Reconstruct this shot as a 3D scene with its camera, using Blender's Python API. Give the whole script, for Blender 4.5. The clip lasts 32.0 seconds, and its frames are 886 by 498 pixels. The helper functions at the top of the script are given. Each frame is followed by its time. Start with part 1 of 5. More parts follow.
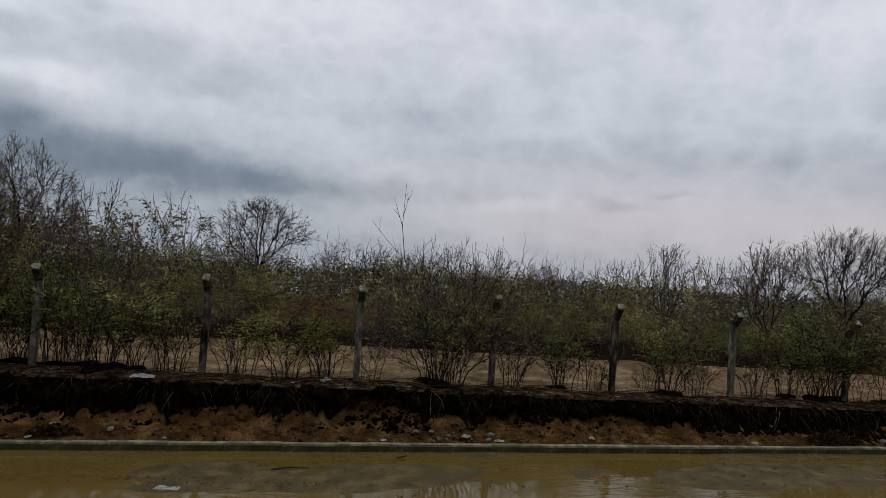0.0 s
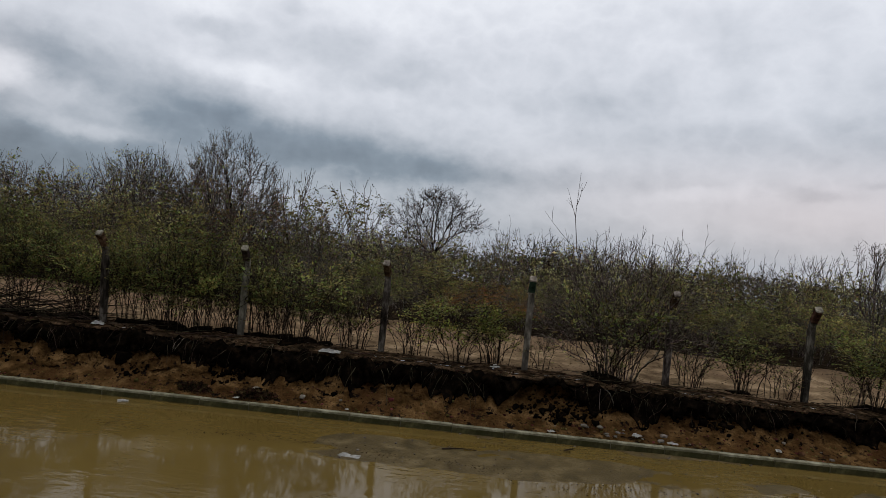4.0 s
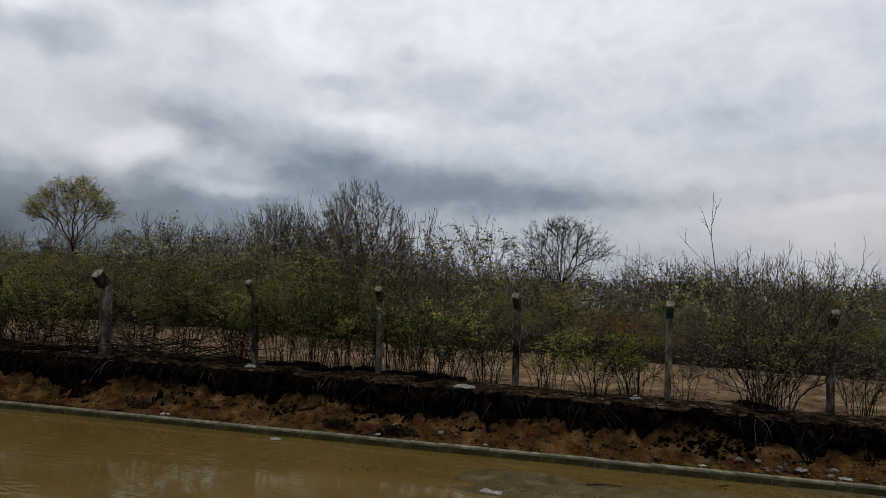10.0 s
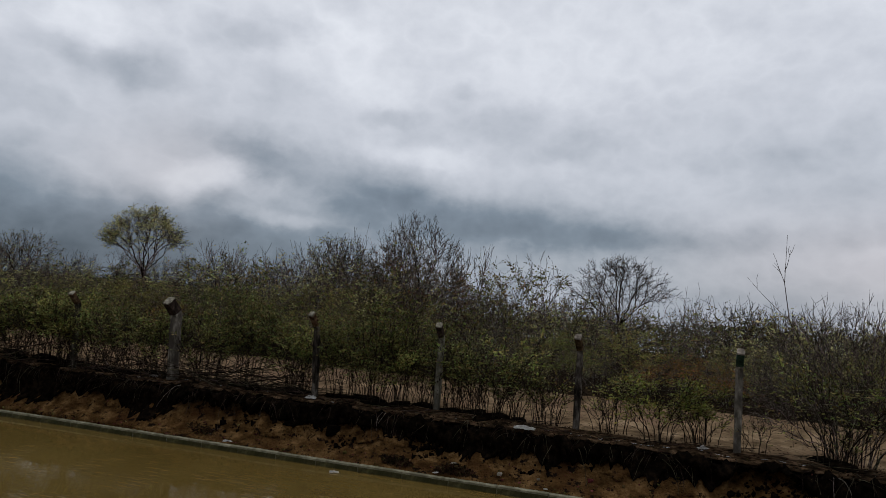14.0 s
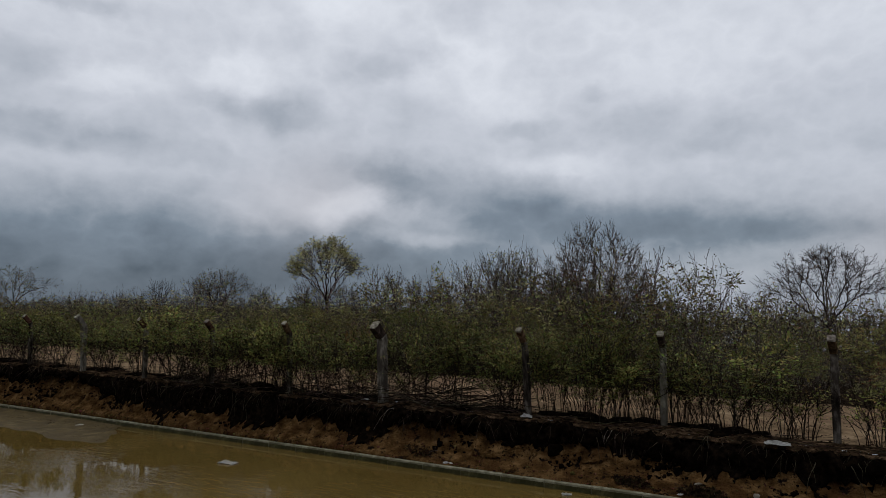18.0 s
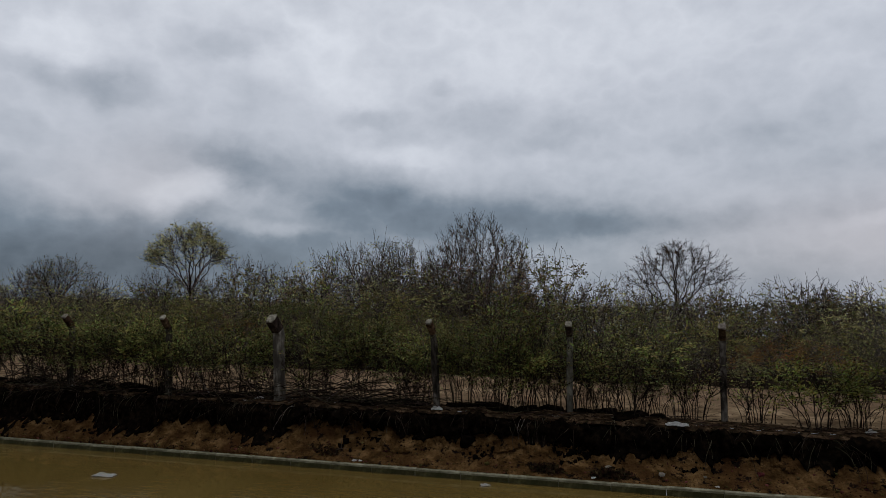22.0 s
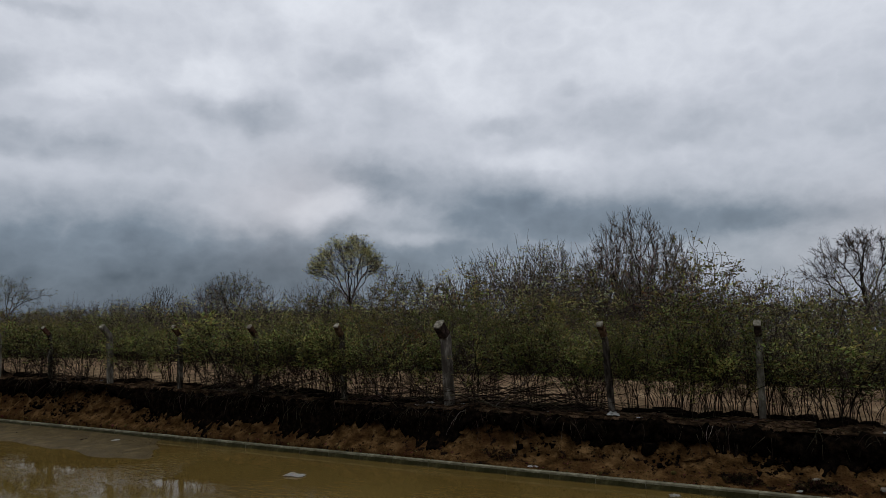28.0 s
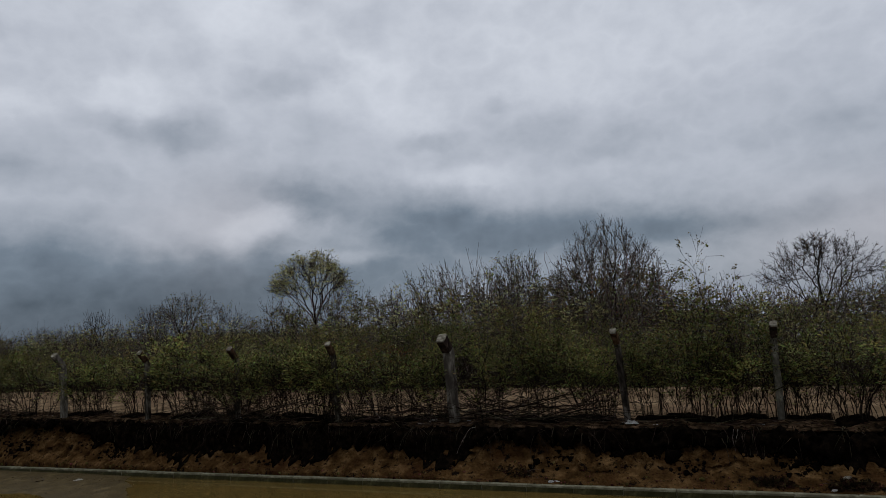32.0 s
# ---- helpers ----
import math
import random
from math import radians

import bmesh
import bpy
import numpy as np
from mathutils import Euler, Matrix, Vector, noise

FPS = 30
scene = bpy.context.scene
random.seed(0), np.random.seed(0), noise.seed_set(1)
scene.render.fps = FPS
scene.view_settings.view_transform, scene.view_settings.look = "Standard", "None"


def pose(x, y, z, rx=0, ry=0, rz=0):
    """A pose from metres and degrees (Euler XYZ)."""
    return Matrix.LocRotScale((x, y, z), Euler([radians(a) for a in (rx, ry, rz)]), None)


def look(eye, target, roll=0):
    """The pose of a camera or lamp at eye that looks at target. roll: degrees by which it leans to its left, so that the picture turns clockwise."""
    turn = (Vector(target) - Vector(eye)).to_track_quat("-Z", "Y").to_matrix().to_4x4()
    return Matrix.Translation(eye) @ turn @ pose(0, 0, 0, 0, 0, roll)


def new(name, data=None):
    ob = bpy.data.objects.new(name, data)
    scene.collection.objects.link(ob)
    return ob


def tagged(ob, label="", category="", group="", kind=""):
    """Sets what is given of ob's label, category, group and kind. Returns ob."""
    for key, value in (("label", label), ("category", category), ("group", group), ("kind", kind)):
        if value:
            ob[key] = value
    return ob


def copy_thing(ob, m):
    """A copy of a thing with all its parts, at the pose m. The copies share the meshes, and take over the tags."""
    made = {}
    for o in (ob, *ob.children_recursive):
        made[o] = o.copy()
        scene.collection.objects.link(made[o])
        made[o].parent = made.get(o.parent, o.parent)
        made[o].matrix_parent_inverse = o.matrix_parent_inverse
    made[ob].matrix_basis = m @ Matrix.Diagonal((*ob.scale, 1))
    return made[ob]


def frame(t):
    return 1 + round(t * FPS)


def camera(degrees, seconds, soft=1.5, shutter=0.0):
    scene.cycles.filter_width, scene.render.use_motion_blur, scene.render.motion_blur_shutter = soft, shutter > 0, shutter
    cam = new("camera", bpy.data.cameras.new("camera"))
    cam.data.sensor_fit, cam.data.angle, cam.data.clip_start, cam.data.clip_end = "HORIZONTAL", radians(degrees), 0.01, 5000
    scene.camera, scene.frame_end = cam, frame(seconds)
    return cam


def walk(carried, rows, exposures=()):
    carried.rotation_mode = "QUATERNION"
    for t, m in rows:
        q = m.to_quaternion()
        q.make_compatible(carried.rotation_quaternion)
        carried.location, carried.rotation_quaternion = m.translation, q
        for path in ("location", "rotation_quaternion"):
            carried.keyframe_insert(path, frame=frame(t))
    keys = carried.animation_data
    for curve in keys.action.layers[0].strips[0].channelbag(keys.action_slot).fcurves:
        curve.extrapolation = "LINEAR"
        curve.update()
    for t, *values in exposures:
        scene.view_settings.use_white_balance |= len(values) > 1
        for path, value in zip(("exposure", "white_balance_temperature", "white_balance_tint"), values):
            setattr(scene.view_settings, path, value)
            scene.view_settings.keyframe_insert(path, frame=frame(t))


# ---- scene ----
cam = camera(68.1, 32.0, soft=0.6)
PATH = [
    (0, (0.455, 0.368, 3.696), (0.824, 2.333, 3.729), 3.5),
    (0.5, (0.377, 0.377, 3.695), (0.747, 2.342, 3.711), 4.4),
    (1, (0.329, 0.359, 3.698), (0.53, 2.349, 3.669), 3.8),
    (1.5, (0.312, 0.349, 3.704), (0.398, 2.346, 3.647), 4.3),
    (2, (0.319, 0.325, 3.711), (0.374, 2.324, 3.664), 3.5),
    (2.5, (0.34, 0.303, 3.716), (0.362, 2.302, 3.689), 5.1),
    (4.5, (0.425, 0.29, 3.737), (0.24, 2.281, 3.694), 4.8),
    (5, (0.416, 0.254, 3.734), (0.153, 2.236, 3.783), 5.3),
    (5.5, (0.383, 0.191, 3.73), (-0.092, 2.132, 3.818), 4.1),
    (6, (0.36, 0.126, 3.725), (-0.253, 2.027, 3.824), 3.0),
    (6.5, (0.36, 0.133, 3.722), (-0.219, 2.047, 3.787), 2.5),
    (7, (0.357, 0.169, 3.722), (-0.166, 2.099, 3.752), 2.7),
    (7.5, (0.352, 0.178, 3.721), (-0.116, 2.123, 3.757), 1.9),
    (8, (0.349, 0.148, 3.714), (-0.175, 2.078, 3.721), 2.2),
    (8.5, (0.312, 0.176, 3.705), (-0.194, 2.111, 3.72), 1.7),
    (9, (0.295, 0.203, 3.695), (-0.194, 2.142, 3.651), 3.2),
    (9.5, (0.334, 0.222, 3.711), (-0.171, 2.157, 3.67), 2.9),
    (10, (0.37, 0.232, 3.73), (-0.148, 2.164, 3.771), 1.3),
    (10.5, (0.397, 0.234, 3.738), (-0.038, 2.185, 3.782), 1.3),
    (11, (0.401, 0.257, 3.743), (0.006, 2.217, 3.791), 0.6),
    (11.5, (0.399, 0.271, 3.744), (-0.057, 2.218, 3.747), -0.4),
    (12, (0.388, 0.271, 3.74), (-0.127, 2.203, 3.692), -0.7),
    (12.5, (0.378, 0.252, 3.737), (-0.111, 2.191, 3.722), 0.0),
    (13, (0.33, 0.232, 3.735), (-0.15, 2.174, 3.742), 1.7),
    (13.5, (0.248, 0.184, 3.751), (-0.287, 2.111, 3.812), 3.4),
    (14, (0.138, 0.096, 3.769), (-0.531, 1.976, 3.911), 3.1),
    (14.5, (-0.029, 0.044, 3.78), (-0.867, 1.857, 3.893), 1.1),
    (15, (-0.256, 0.057, 3.781), (-1.059, 1.887, 3.858), 0.7),
    (15.5, (-0.468, 0.025, 3.777), (-1.444, 1.767, 3.878), 1.5),
    (17.5, (-1.245, -0.018, 3.751), (-2.244, 1.707, 3.907), -0.5),
    (18, (-1.413, -0.051, 3.75), (-2.464, 1.642, 3.922), -0.7),
    (18.5, (-1.69, -0.063, 3.76), (-2.638, 1.692, 3.918), 1.6),
    (19, (-2.057, -0.083, 3.775), (-3.047, 1.649, 3.92), -3.6),
    (19.5, (-2.358, -0.188, 3.784), (-3.544, 1.414, 3.954), 1.8),
    (20, (-2.589, -0.296, 3.786), (-3.724, 1.33, 4.046), -3.1),
    (20.4, (-2.701, -0.35, 3.787), (-3.786, 1.313, 4.021), -1.4),
    (20.5, (-2.721, -0.356, 3.787), (-3.786, 1.32, 4.024), -1.3),
    (21, (-2.795, -0.344, 3.793), (-3.684, 1.438, 3.977), -2.1),
    (21.5, (-2.862, -0.334, 3.807), (-3.612, 1.514, 3.955), -2.2),
    (22, (-2.917, -0.337, 3.822), (-3.55, 1.556, 3.956), -0.9),
    (22.5, (-2.953, -0.343, 3.836), (-3.698, 1.512, 3.9), 1.0),
    (23, (-2.971, -0.354, 3.849), (-3.731, 1.495, 3.921), 1.3),
    (23.5, (-2.957, -0.351, 3.84), (-3.695, 1.507, 3.915), 0.6),
    (24, (-2.949, -0.341, 3.83), (-3.509, 1.574, 3.968), 0.0),
    (24.5, (-2.977, -0.34, 3.827), (-3.269, 1.627, 4.047), -0.6),
    (26.5, (-3.161, -0.457, 3.812), (-3.724, 1.46, 3.905), -1.1),
    (27, (-3.244, -0.445, 3.806), (-4.072, 1.37, 3.954), -0.4),
    (27.5, (-3.41, -0.426, 3.795), (-4.325, 1.346, 3.94), -3.1),
    (28, (-3.618, -0.453, 3.789), (-4.622, 1.269, 3.953), -2.6),
    (28.5, (-3.886, -0.511, 3.782), (-4.922, 1.192, 3.949), -7.1),
    (29, (-4.115, -0.574, 3.772), (-5.262, 1.058, 3.918), -5.2),
    (29.5, (-4.39, -0.595, 3.765), (-5.451, 1.084, 4.005), -6.2),
    (30, (-4.66, -0.605, 3.764), (-5.784, 1.032, 4.003), -8.5),
    (30.5, (-4.882, -0.597, 3.768), (-5.936, 1.095, 3.933), -6.8),
    (31, (-5.104, -0.583, 3.78), (-5.907, 1.232, 4.03), -8.3),
    (31.5, (-5.264, -0.616, 3.794), (-6.033, 1.214, 4.043), -6.2),
    (32, (-5.402, -0.678, 3.807), (-6.219, 1.137, 4.007), -4.6),
]
EXPOSURES = [(0.0, 0.0, 6500, 10.0), (1.0, 0.2, 6620, 10.0), (2.0, 0.26, 6656, 10.0), (5.0, 0.14, 6584, 10.0), (6.0, 0.03, 6518, 10.0), (7.0, 0.06, 6536, 10.0), (8.0, 0.18, 6608, 10.0), (9.0, 0.26, 6656, 10.0), (10.0, 0.18, 6608, 10.0), (11.0, 0.06, 6536, 10.0), (12.0, 0.34, 6704, 10.0), (13.0, 0.26, 6656, 10.0), (14.0, 0.0, 6500, 10.0), (15.0, 0.08, 6548, 10.0), (16.0, 0.02, 6512, 10.0), (18.0, -0.08, 6452, 10.0), (19.0, -0.13, 6422, 10.0), (20.0, -0.34, 6296, 10.0), (22.0, -0.14, 6416, 10.0), (23.0, 0.06, 6536, 10.0), (25.5, 0.02, 6512, 10.0), (27.0, 0.05, 6530, 10.0), (28.0, -0.06, 6464, 10.0), (29.0, -0.14, 6416, 10.0), (30.0, -0.34, 6296, 10.0), (31.0, -0.18, 6392, 10.0), (32.0, -0.28, 6332, 10.0)]
walk(cam, [(t, look(eye, target, roll)) for t, eye, target, roll in PATH], EXPOSURES)

# ---- world: an overcast sky with soft cloud masses ----
world = bpy.data.worlds.new("overcast_sky")
scene.world = world
world.use_nodes = True
wt = world.node_tree
wt.nodes.clear()


def wn(kind, **props):
    n = wt.nodes.new(kind)
    for k, v in props.items():
        if k == "operation":
            n.operation = v
    return n


def wm(op, a, b=None, c=None):
    """A math node of the world; numbers or sockets."""
    n = wn("ShaderNodeMath", operation=op)
    for i, v in enumerate((a, b, c)):
        if v is None:
            continue
        if isinstance(v, (int, float)):
            n.inputs[i].default_value = v
        else:
            wt.links.new(v, n.inputs[i])
    return n.outputs[0]


def wnoise(vec, scale, detail, rough, distort=0.0):
    n = wn("ShaderNodeTexNoise")
    n.inputs["Scale"].default_value, n.inputs["Detail"].default_value = scale, detail
    n.inputs["Roughness"].default_value, n.inputs["Distortion"].default_value = rough, distort
    wt.links.new(vec, n.inputs["Vector"])
    return n


def wmix(f, a, b):
    n = wn("ShaderNodeMix")
    n.data_type = "RGBA"
    for i, v in ((0, f), (6, a), (7, b)):
        if isinstance(v, (int, float)):
            n.inputs[i].default_value = v
        elif isinstance(v, tuple):
            n.inputs[i].default_value = (*v, 1)
        else:
            wt.links.new(v, n.inputs[i])
    return n.outputs[2]


SUN_AZ, SUN_EL = 60.0, 70.0      # degrees clockwise from +y, above the horizon
sky = wn("ShaderNodeTexSky")
sky.sky_type, sky.sun_disc = "NISHITA", False
sky.sun_elevation, sky.sun_rotation = radians(SUN_EL), radians(SUN_AZ)
coord = wn("ShaderNodeTexCoord")
sep = wn("ShaderNodeSeparateXYZ")
wt.links.new(coord.outputs["Generated"], sep.inputs[0])
dx, dy, dz = sep.outputs
# cloud coordinates: azimuth and elevation, lumps about twice as wide as high
az = wm("MULTIPLY", wm("ARCTAN2", dx, dy), 57.2958)
el = wm("MULTIPLY", wm("ARCSINE", dz), 57.2958)
deck = wn("ShaderNodeCombineXYZ")
wt.links.new(wm("MULTIPLY", az, 0.078), deck.inputs[0])
wt.links.new(wm("MULTIPLY", el, 0.105), deck.inputs[1])
warp = wnoise(deck.outputs[0], 2.2, 9, 0.60)
wsep = wn("ShaderNodeSeparateXYZ")
wt.links.new(warp.outputs["Color"], wsep.inputs[0])
azw = wm("ADD", az, wm("MULTIPLY", wm("SUBTRACT", wsep.outputs[0], 0.5), 6.5))
elw = wm("ADD", el, wm("MULTIPLY", wm("SUBTRACT", wsep.outputs[1], 0.5), 3.6))


def mass(a0, e0, sa, se, amp, tilt=0.0):
    """A soft cloud mass or gap: azimuth, elevation, its widths in degrees, and how much it adds."""
    a, e = wm("SUBTRACT", azw, a0), wm("SUBTRACT", elw, e0)
    e = wm("MULTIPLY_ADD", a, -tilt, e)
    q = wm("ADD", wm("POWER", wm("ABSOLUTE", wm("DIVIDE", a, sa)), 2.0), wm("POWER", wm("ABSOLUTE", wm("DIVIDE", e, se)), 2.0))
    return wm("MULTIPLY", wm("EXPONENT", wm("MULTIPLY", wm("POWER", q, 1.5), -1.0)), amp)


MASSES = [
    # the long dark bank of cloud and the grey under it
    (-30, 10.0, 12, 2.3, -0.18, -0.17), (-36, 10.6, 3.5, 1.6, -0.08, -0.3), (-13, 6.6, 16, 2.4, -0.17, -0.08), (-24, 4.6, 21, 3.0, -0.15, 0.0), (2, 5.4, 14, 1.2, -0.07, 0.0),
    # the blue-grey murk low down
    (-64, 2.0, 32, 5.5, -0.37, 0.0), (-64, 8.0, 14, 2.6, -0.10, 0.0), (-44, 3.0, 10, 2.6, -0.07, 0.0), (10, 0.5, 40, 2.2, -0.08, 0.0),
    # the bright lobe at its end and the pale strip below
    (-40.5, 8.4, 3.4, 1.7, 0.20, 0.25), (-46, 8.8, 4, 1.5, 0.08, 0.1), (-34, 5.9, 4, 0.7, 0.11, 0.0),
    # small dark puffs
    (-24.5, 15.4, 2.4, 0.9, -0.11, 0.0), (-14.5, 15.0, 4.2, 1.5, -0.10, 0.1), (-18.5, 17.8, 1.5, 0.8, -0.09, 0.0), (-36, 20.6, 4.2, 1.3, -0.12, 0.15), (-46, 16.2, 5.5, 1.3, -0.12, -0.05),
    (-62.5, 13.4, 6, 1.2, -0.15, 0.0), (-66, 18.5, 4, 1.6, -0.09, 0.0), (-62, 23.2, 4.0, 0.7, -0.13, 0.0), (-53, 12.5, 5, 1.0, -0.06, 0.0), (-8, 13.5, 5, 1.0, -0.06, 0.2),
    (24, 5.4, 2.8, 0.6, -0.14, 0.0), (29.5, 6.4, 2.2, 0.4, -0.10, 0.0), (6, 12.2, 8, 1.2, -0.05, 0.0), (25, 9.5, 14, 1.6, -0.08, 0.0), (42, 8, 9, 2.2, -0.08, 0.0),
    # bright gaps
    (-31, 21.0, 6, 3.0, 0.09, 0.0), (-27, 17.6, 4, 1.6, 0.08, 0.0), (-49, 19.3, 4.5, 2.0, 0.13, 0.1), (-41, 26, 6, 2.5, 0.07, 0.0), (-59.5, 17.8, 4.5, 1.1, 0.10, 0.0), (-22, 12.0, 5, 1.0, 0.10, -0.1), (-9, 11.0, 7, 1.0, 0.06, -0.1),
    (18, 5.0, 6, 0.7, 0.10, 0.05), (43, 18, 8, 3, 0.07, 0.0), (-10, 20, 18, 4.0, 0.06, 0.0),
]
level = None
for row in MASSES:
    v = mass(*row)
    level = v if level is None else wm("ADD", level, v)
fine = wnoise(deck.outputs[0], 1.3, 9, 0.55, 0.2)
level = wm("ADD", level, wm("MULTIPLY", wm("SUBTRACT", fine.outputs["Fac"], 0.5), 0.23))
# puffs: rounded lumps with narrow creases
puff = wnoise(deck.outputs[0], 2.4, 7, 0.52, 0.0)
lump = wm("MULTIPLY", wm("SUBTRACT", 0.10, wm("ABSOLUTE", wm("SUBTRACT", puff.outputs["Fac"], 0.47))), 0.40)
level = wm("ADD", level, lump)
# the deck grows a little brighter towards the zenith
rise = wm("MULTIPLY", wm("MINIMUM", wm("MAXIMUM", el, 0.0), 27.0), 0.0085)
level = wm("ADD", wm("ADD", level, rise), 0.505)
ramp = wn("ShaderNodeValToRGB")
wt.links.new(level, ramp.inputs[0])
cr = ramp.color_ramp
cr.elements[0].position, cr.elements[0].color = 0.10, (0.076, 0.100, 0.132, 1)
cr.elements[1].position, cr.elements[1].color = 0.90, (0.86, 0.89, 0.95, 1)
for p, c in ((0.32, (0.205, 0.250, 0.305)), (0.52, (0.44, 0.475, 0.535)), (0.68, (0.605, 0.635, 0.70))):
    e = cr.elements.new(p)
    e.color = (*c, 1)
warm = wm("MULTIPLY", wm("EXPONENT", wm("MULTIPLY", wm("POWER", wm("ABSOLUTE", wm("DIVIDE", wm("SUBTRACT", el, 4.0), 4.0)), 2.0), -1.0)),
          wm("MINIMUM", wm("MAXIMUM", wm("DIVIDE", wm("ADD", az, 5.0), 30.0), 0.0), 1.0))
glow = wm("EXPONENT", wm("MULTIPLY", wm("ADD", wm("POWER", wm("ABSOLUTE", wm("DIVIDE", wm("ADD", azw, 43.0), 6.0)), 2.0), wm("POWER", wm("ABSOLUTE", wm("DIVIDE", wm("SUBTRACT", elw, 9.0), 4.0)), 2.0)), -1.0))
cloud = wmix(wm("MULTIPLY", glow, 0.35), wmix(wm("MULTIPLY", warm, 0.5), ramp.outputs[0], (0.60, 0.52, 0.53)), (0.50, 0.47, 0.49))
tint = wn("ShaderNodeVectorMath")
tint.operation = "SCALE"
tint.inputs[3].default_value = 0.10
wt.links.new(sky.outputs[0], tint.inputs[0])
back = wn("ShaderNodeBackground")
back.inputs["Strength"].default_value = 1.0
wt.links.new(wmix(0.95, tint.outputs[0], cloud), back.inputs["Color"])
wout = wn("ShaderNodeOutputWorld")
wt.links.new(back.outputs[0], wout.inputs[0])

sun = new("sun", bpy.data.lights.new("sun", "SUN"))
sun.data.energy, sun.data.angle, sun.data.color = 0.45, radians(35), (1.0, 0.96, 0.9)
a, e = radians(SUN_AZ), radians(SUN_EL)
sun.matrix_world = look((math.sin(a) * math.cos(e) * 50, math.cos(a) * math.cos(e) * 50, math.sin(e) * 50), (0, 0, 0))

# ---- materials ----


def material(name, colors, scale=6.0, detail=6.0, rough=0.9, bump=0.0, bscale=None, specular=0.3, per="", spread=0.35, stretch=(1, 1, 1), stain=None, metal=0.0, speck=None, deep=0.03):
    """A node material: noise between the colours, a second larger stain, relief; per: 'object' or 'island' varies each piece."""
    m = bpy.data.materials.new(name)
    m.use_nodes = True
    nt = m.node_tree
    bsdf = nt.nodes["Principled BSDF"]
    tc = nt.nodes.new("ShaderNodeTexCoord")
    mp = nt.nodes.new("ShaderNodeMapping")
    mp.inputs["Scale"].default_value = stretch
    nt.links.new(tc.outputs["Object"], mp.inputs[0])
    if per == "object":
        shift = nt.nodes.new("ShaderNodeMath")
        shift.operation = "MULTIPLY"
        shift.inputs[1].default_value = 40.0
        nt.links.new(nt.nodes.new("ShaderNodeObjectInfo").outputs["Random"], shift.inputs[0])
        nt.links.new(shift.outputs[0], mp.inputs["Location"])
    n1 = nt.nodes.new("ShaderNodeTexNoise")
    n1.inputs["Scale"].default_value, n1.inputs["Detail"].default_value, n1.inputs["Roughness"].default_value = scale, detail, 0.62
    nt.links.new(mp.outputs[0], n1.inputs["Vector"])
    r = nt.nodes.new("ShaderNodeValToRGB")
    k = len(colors)
    r.color_ramp.elements[0].position, r.color_ramp.elements[0].color = 0.36, (*colors[0], 1)
    r.color_ramp.elements[1].position, r.color_ramp.elements[1].color = 0.66, (*colors[-1], 1)
    for i in range(1, k - 1):
        el_ = r.color_ramp.elements.new(0.36 + 0.30 * i / (k - 1))
        el_.color = (*colors[i], 1)
    nt.links.new(n1.outputs["Fac"], r.inputs[0])
    color = r.outputs[0]
    if stain:
        n2 = nt.nodes.new("ShaderNodeTexNoise")
        n2.inputs["Scale"].default_value, n2.inputs["Detail"].default_value = stain[1], 4
        nt.links.new(mp.outputs[0], n2.inputs["Vector"])
        r2 = nt.nodes.new("ShaderNodeValToRGB")
        r2.color_ramp.elements[0].position, r2.color_ramp.elements[1].position = 0.48, 0.66
        nt.links.new(n2.outputs["Fac"], r2.inputs[0])
        mx = nt.nodes.new("ShaderNodeMix")
        mx.data_type = "RGBA"
        nt.links.new(r2.outputs[0], mx.inputs[0])
        nt.links.new(color, mx.inputs[6])
        mx.inputs[7].default_value = (*stain[0], 1)
        color = mx.outputs[2]
    if speck:
        n4 = nt.nodes.new("ShaderNodeTexNoise")
        n4.inputs["Scale"].default_value, n4.inputs["Detail"].default_value, n4.inputs["Roughness"].default_value = speck[1], 5, 0.7
        nt.links.new(mp.outputs[0], n4.inputs["Vector"])
        r4 = nt.nodes.new("ShaderNodeValToRGB")
        r4.color_ramp.elements[0].position, r4.color_ramp.elements[1].position = speck[2], speck[2] + 0.06
        nt.links.new(n4.outputs["Fac"], r4.inputs[0])
        m4 = nt.nodes.new("ShaderNodeMix")
        m4.data_type = "RGBA"
        nt.links.new(r4.outputs[0], m4.inputs[0])
        nt.links.new(color, m4.inputs[6])
        m4.inputs[7].default_value = (*speck[0], 1)
        color = m4.outputs[2]
    if per:
        if per == "object":
            rnd = nt.nodes.new("ShaderNodeObjectInfo").outputs["Random"]
        else:
            rnd = nt.nodes.new("ShaderNodeNewGeometry").outputs["Random Per Island"]
        mr = nt.nodes.new("ShaderNodeMapRange")
        mr.inputs[3].default_value, mr.inputs[4].default_value = 1 - spread, 1 + spread
        nt.links.new(rnd, mr.inputs[0])
        hsv = nt.nodes.new("ShaderNodeHueSaturation")
        nt.links.new(mr.outputs[0], hsv.inputs["Value"])
        mr2 = nt.nodes.new("ShaderNodeMapRange")
        mr2.inputs[3].default_value, mr2.inputs[4].default_value = 0.5 - 0.035 * spread / 0.35, 0.5 + 0.035 * spread / 0.35
        w = nt.nodes.new("ShaderNodeMath")
        w.operation = "FRACT"
        w2 = nt.nodes.new("ShaderNodeMath")
        w2.operation = "MULTIPLY"
        w2.inputs[1].default_value = 7.31
        nt.links.new(rnd, w2.inputs[0])
        nt.links.new(w2.outputs[0], w.inputs[0])
        nt.links.new(w.outputs[0], mr2.inputs[0])
        nt.links.new(mr2.outputs[0], hsv.inputs["Hue"])
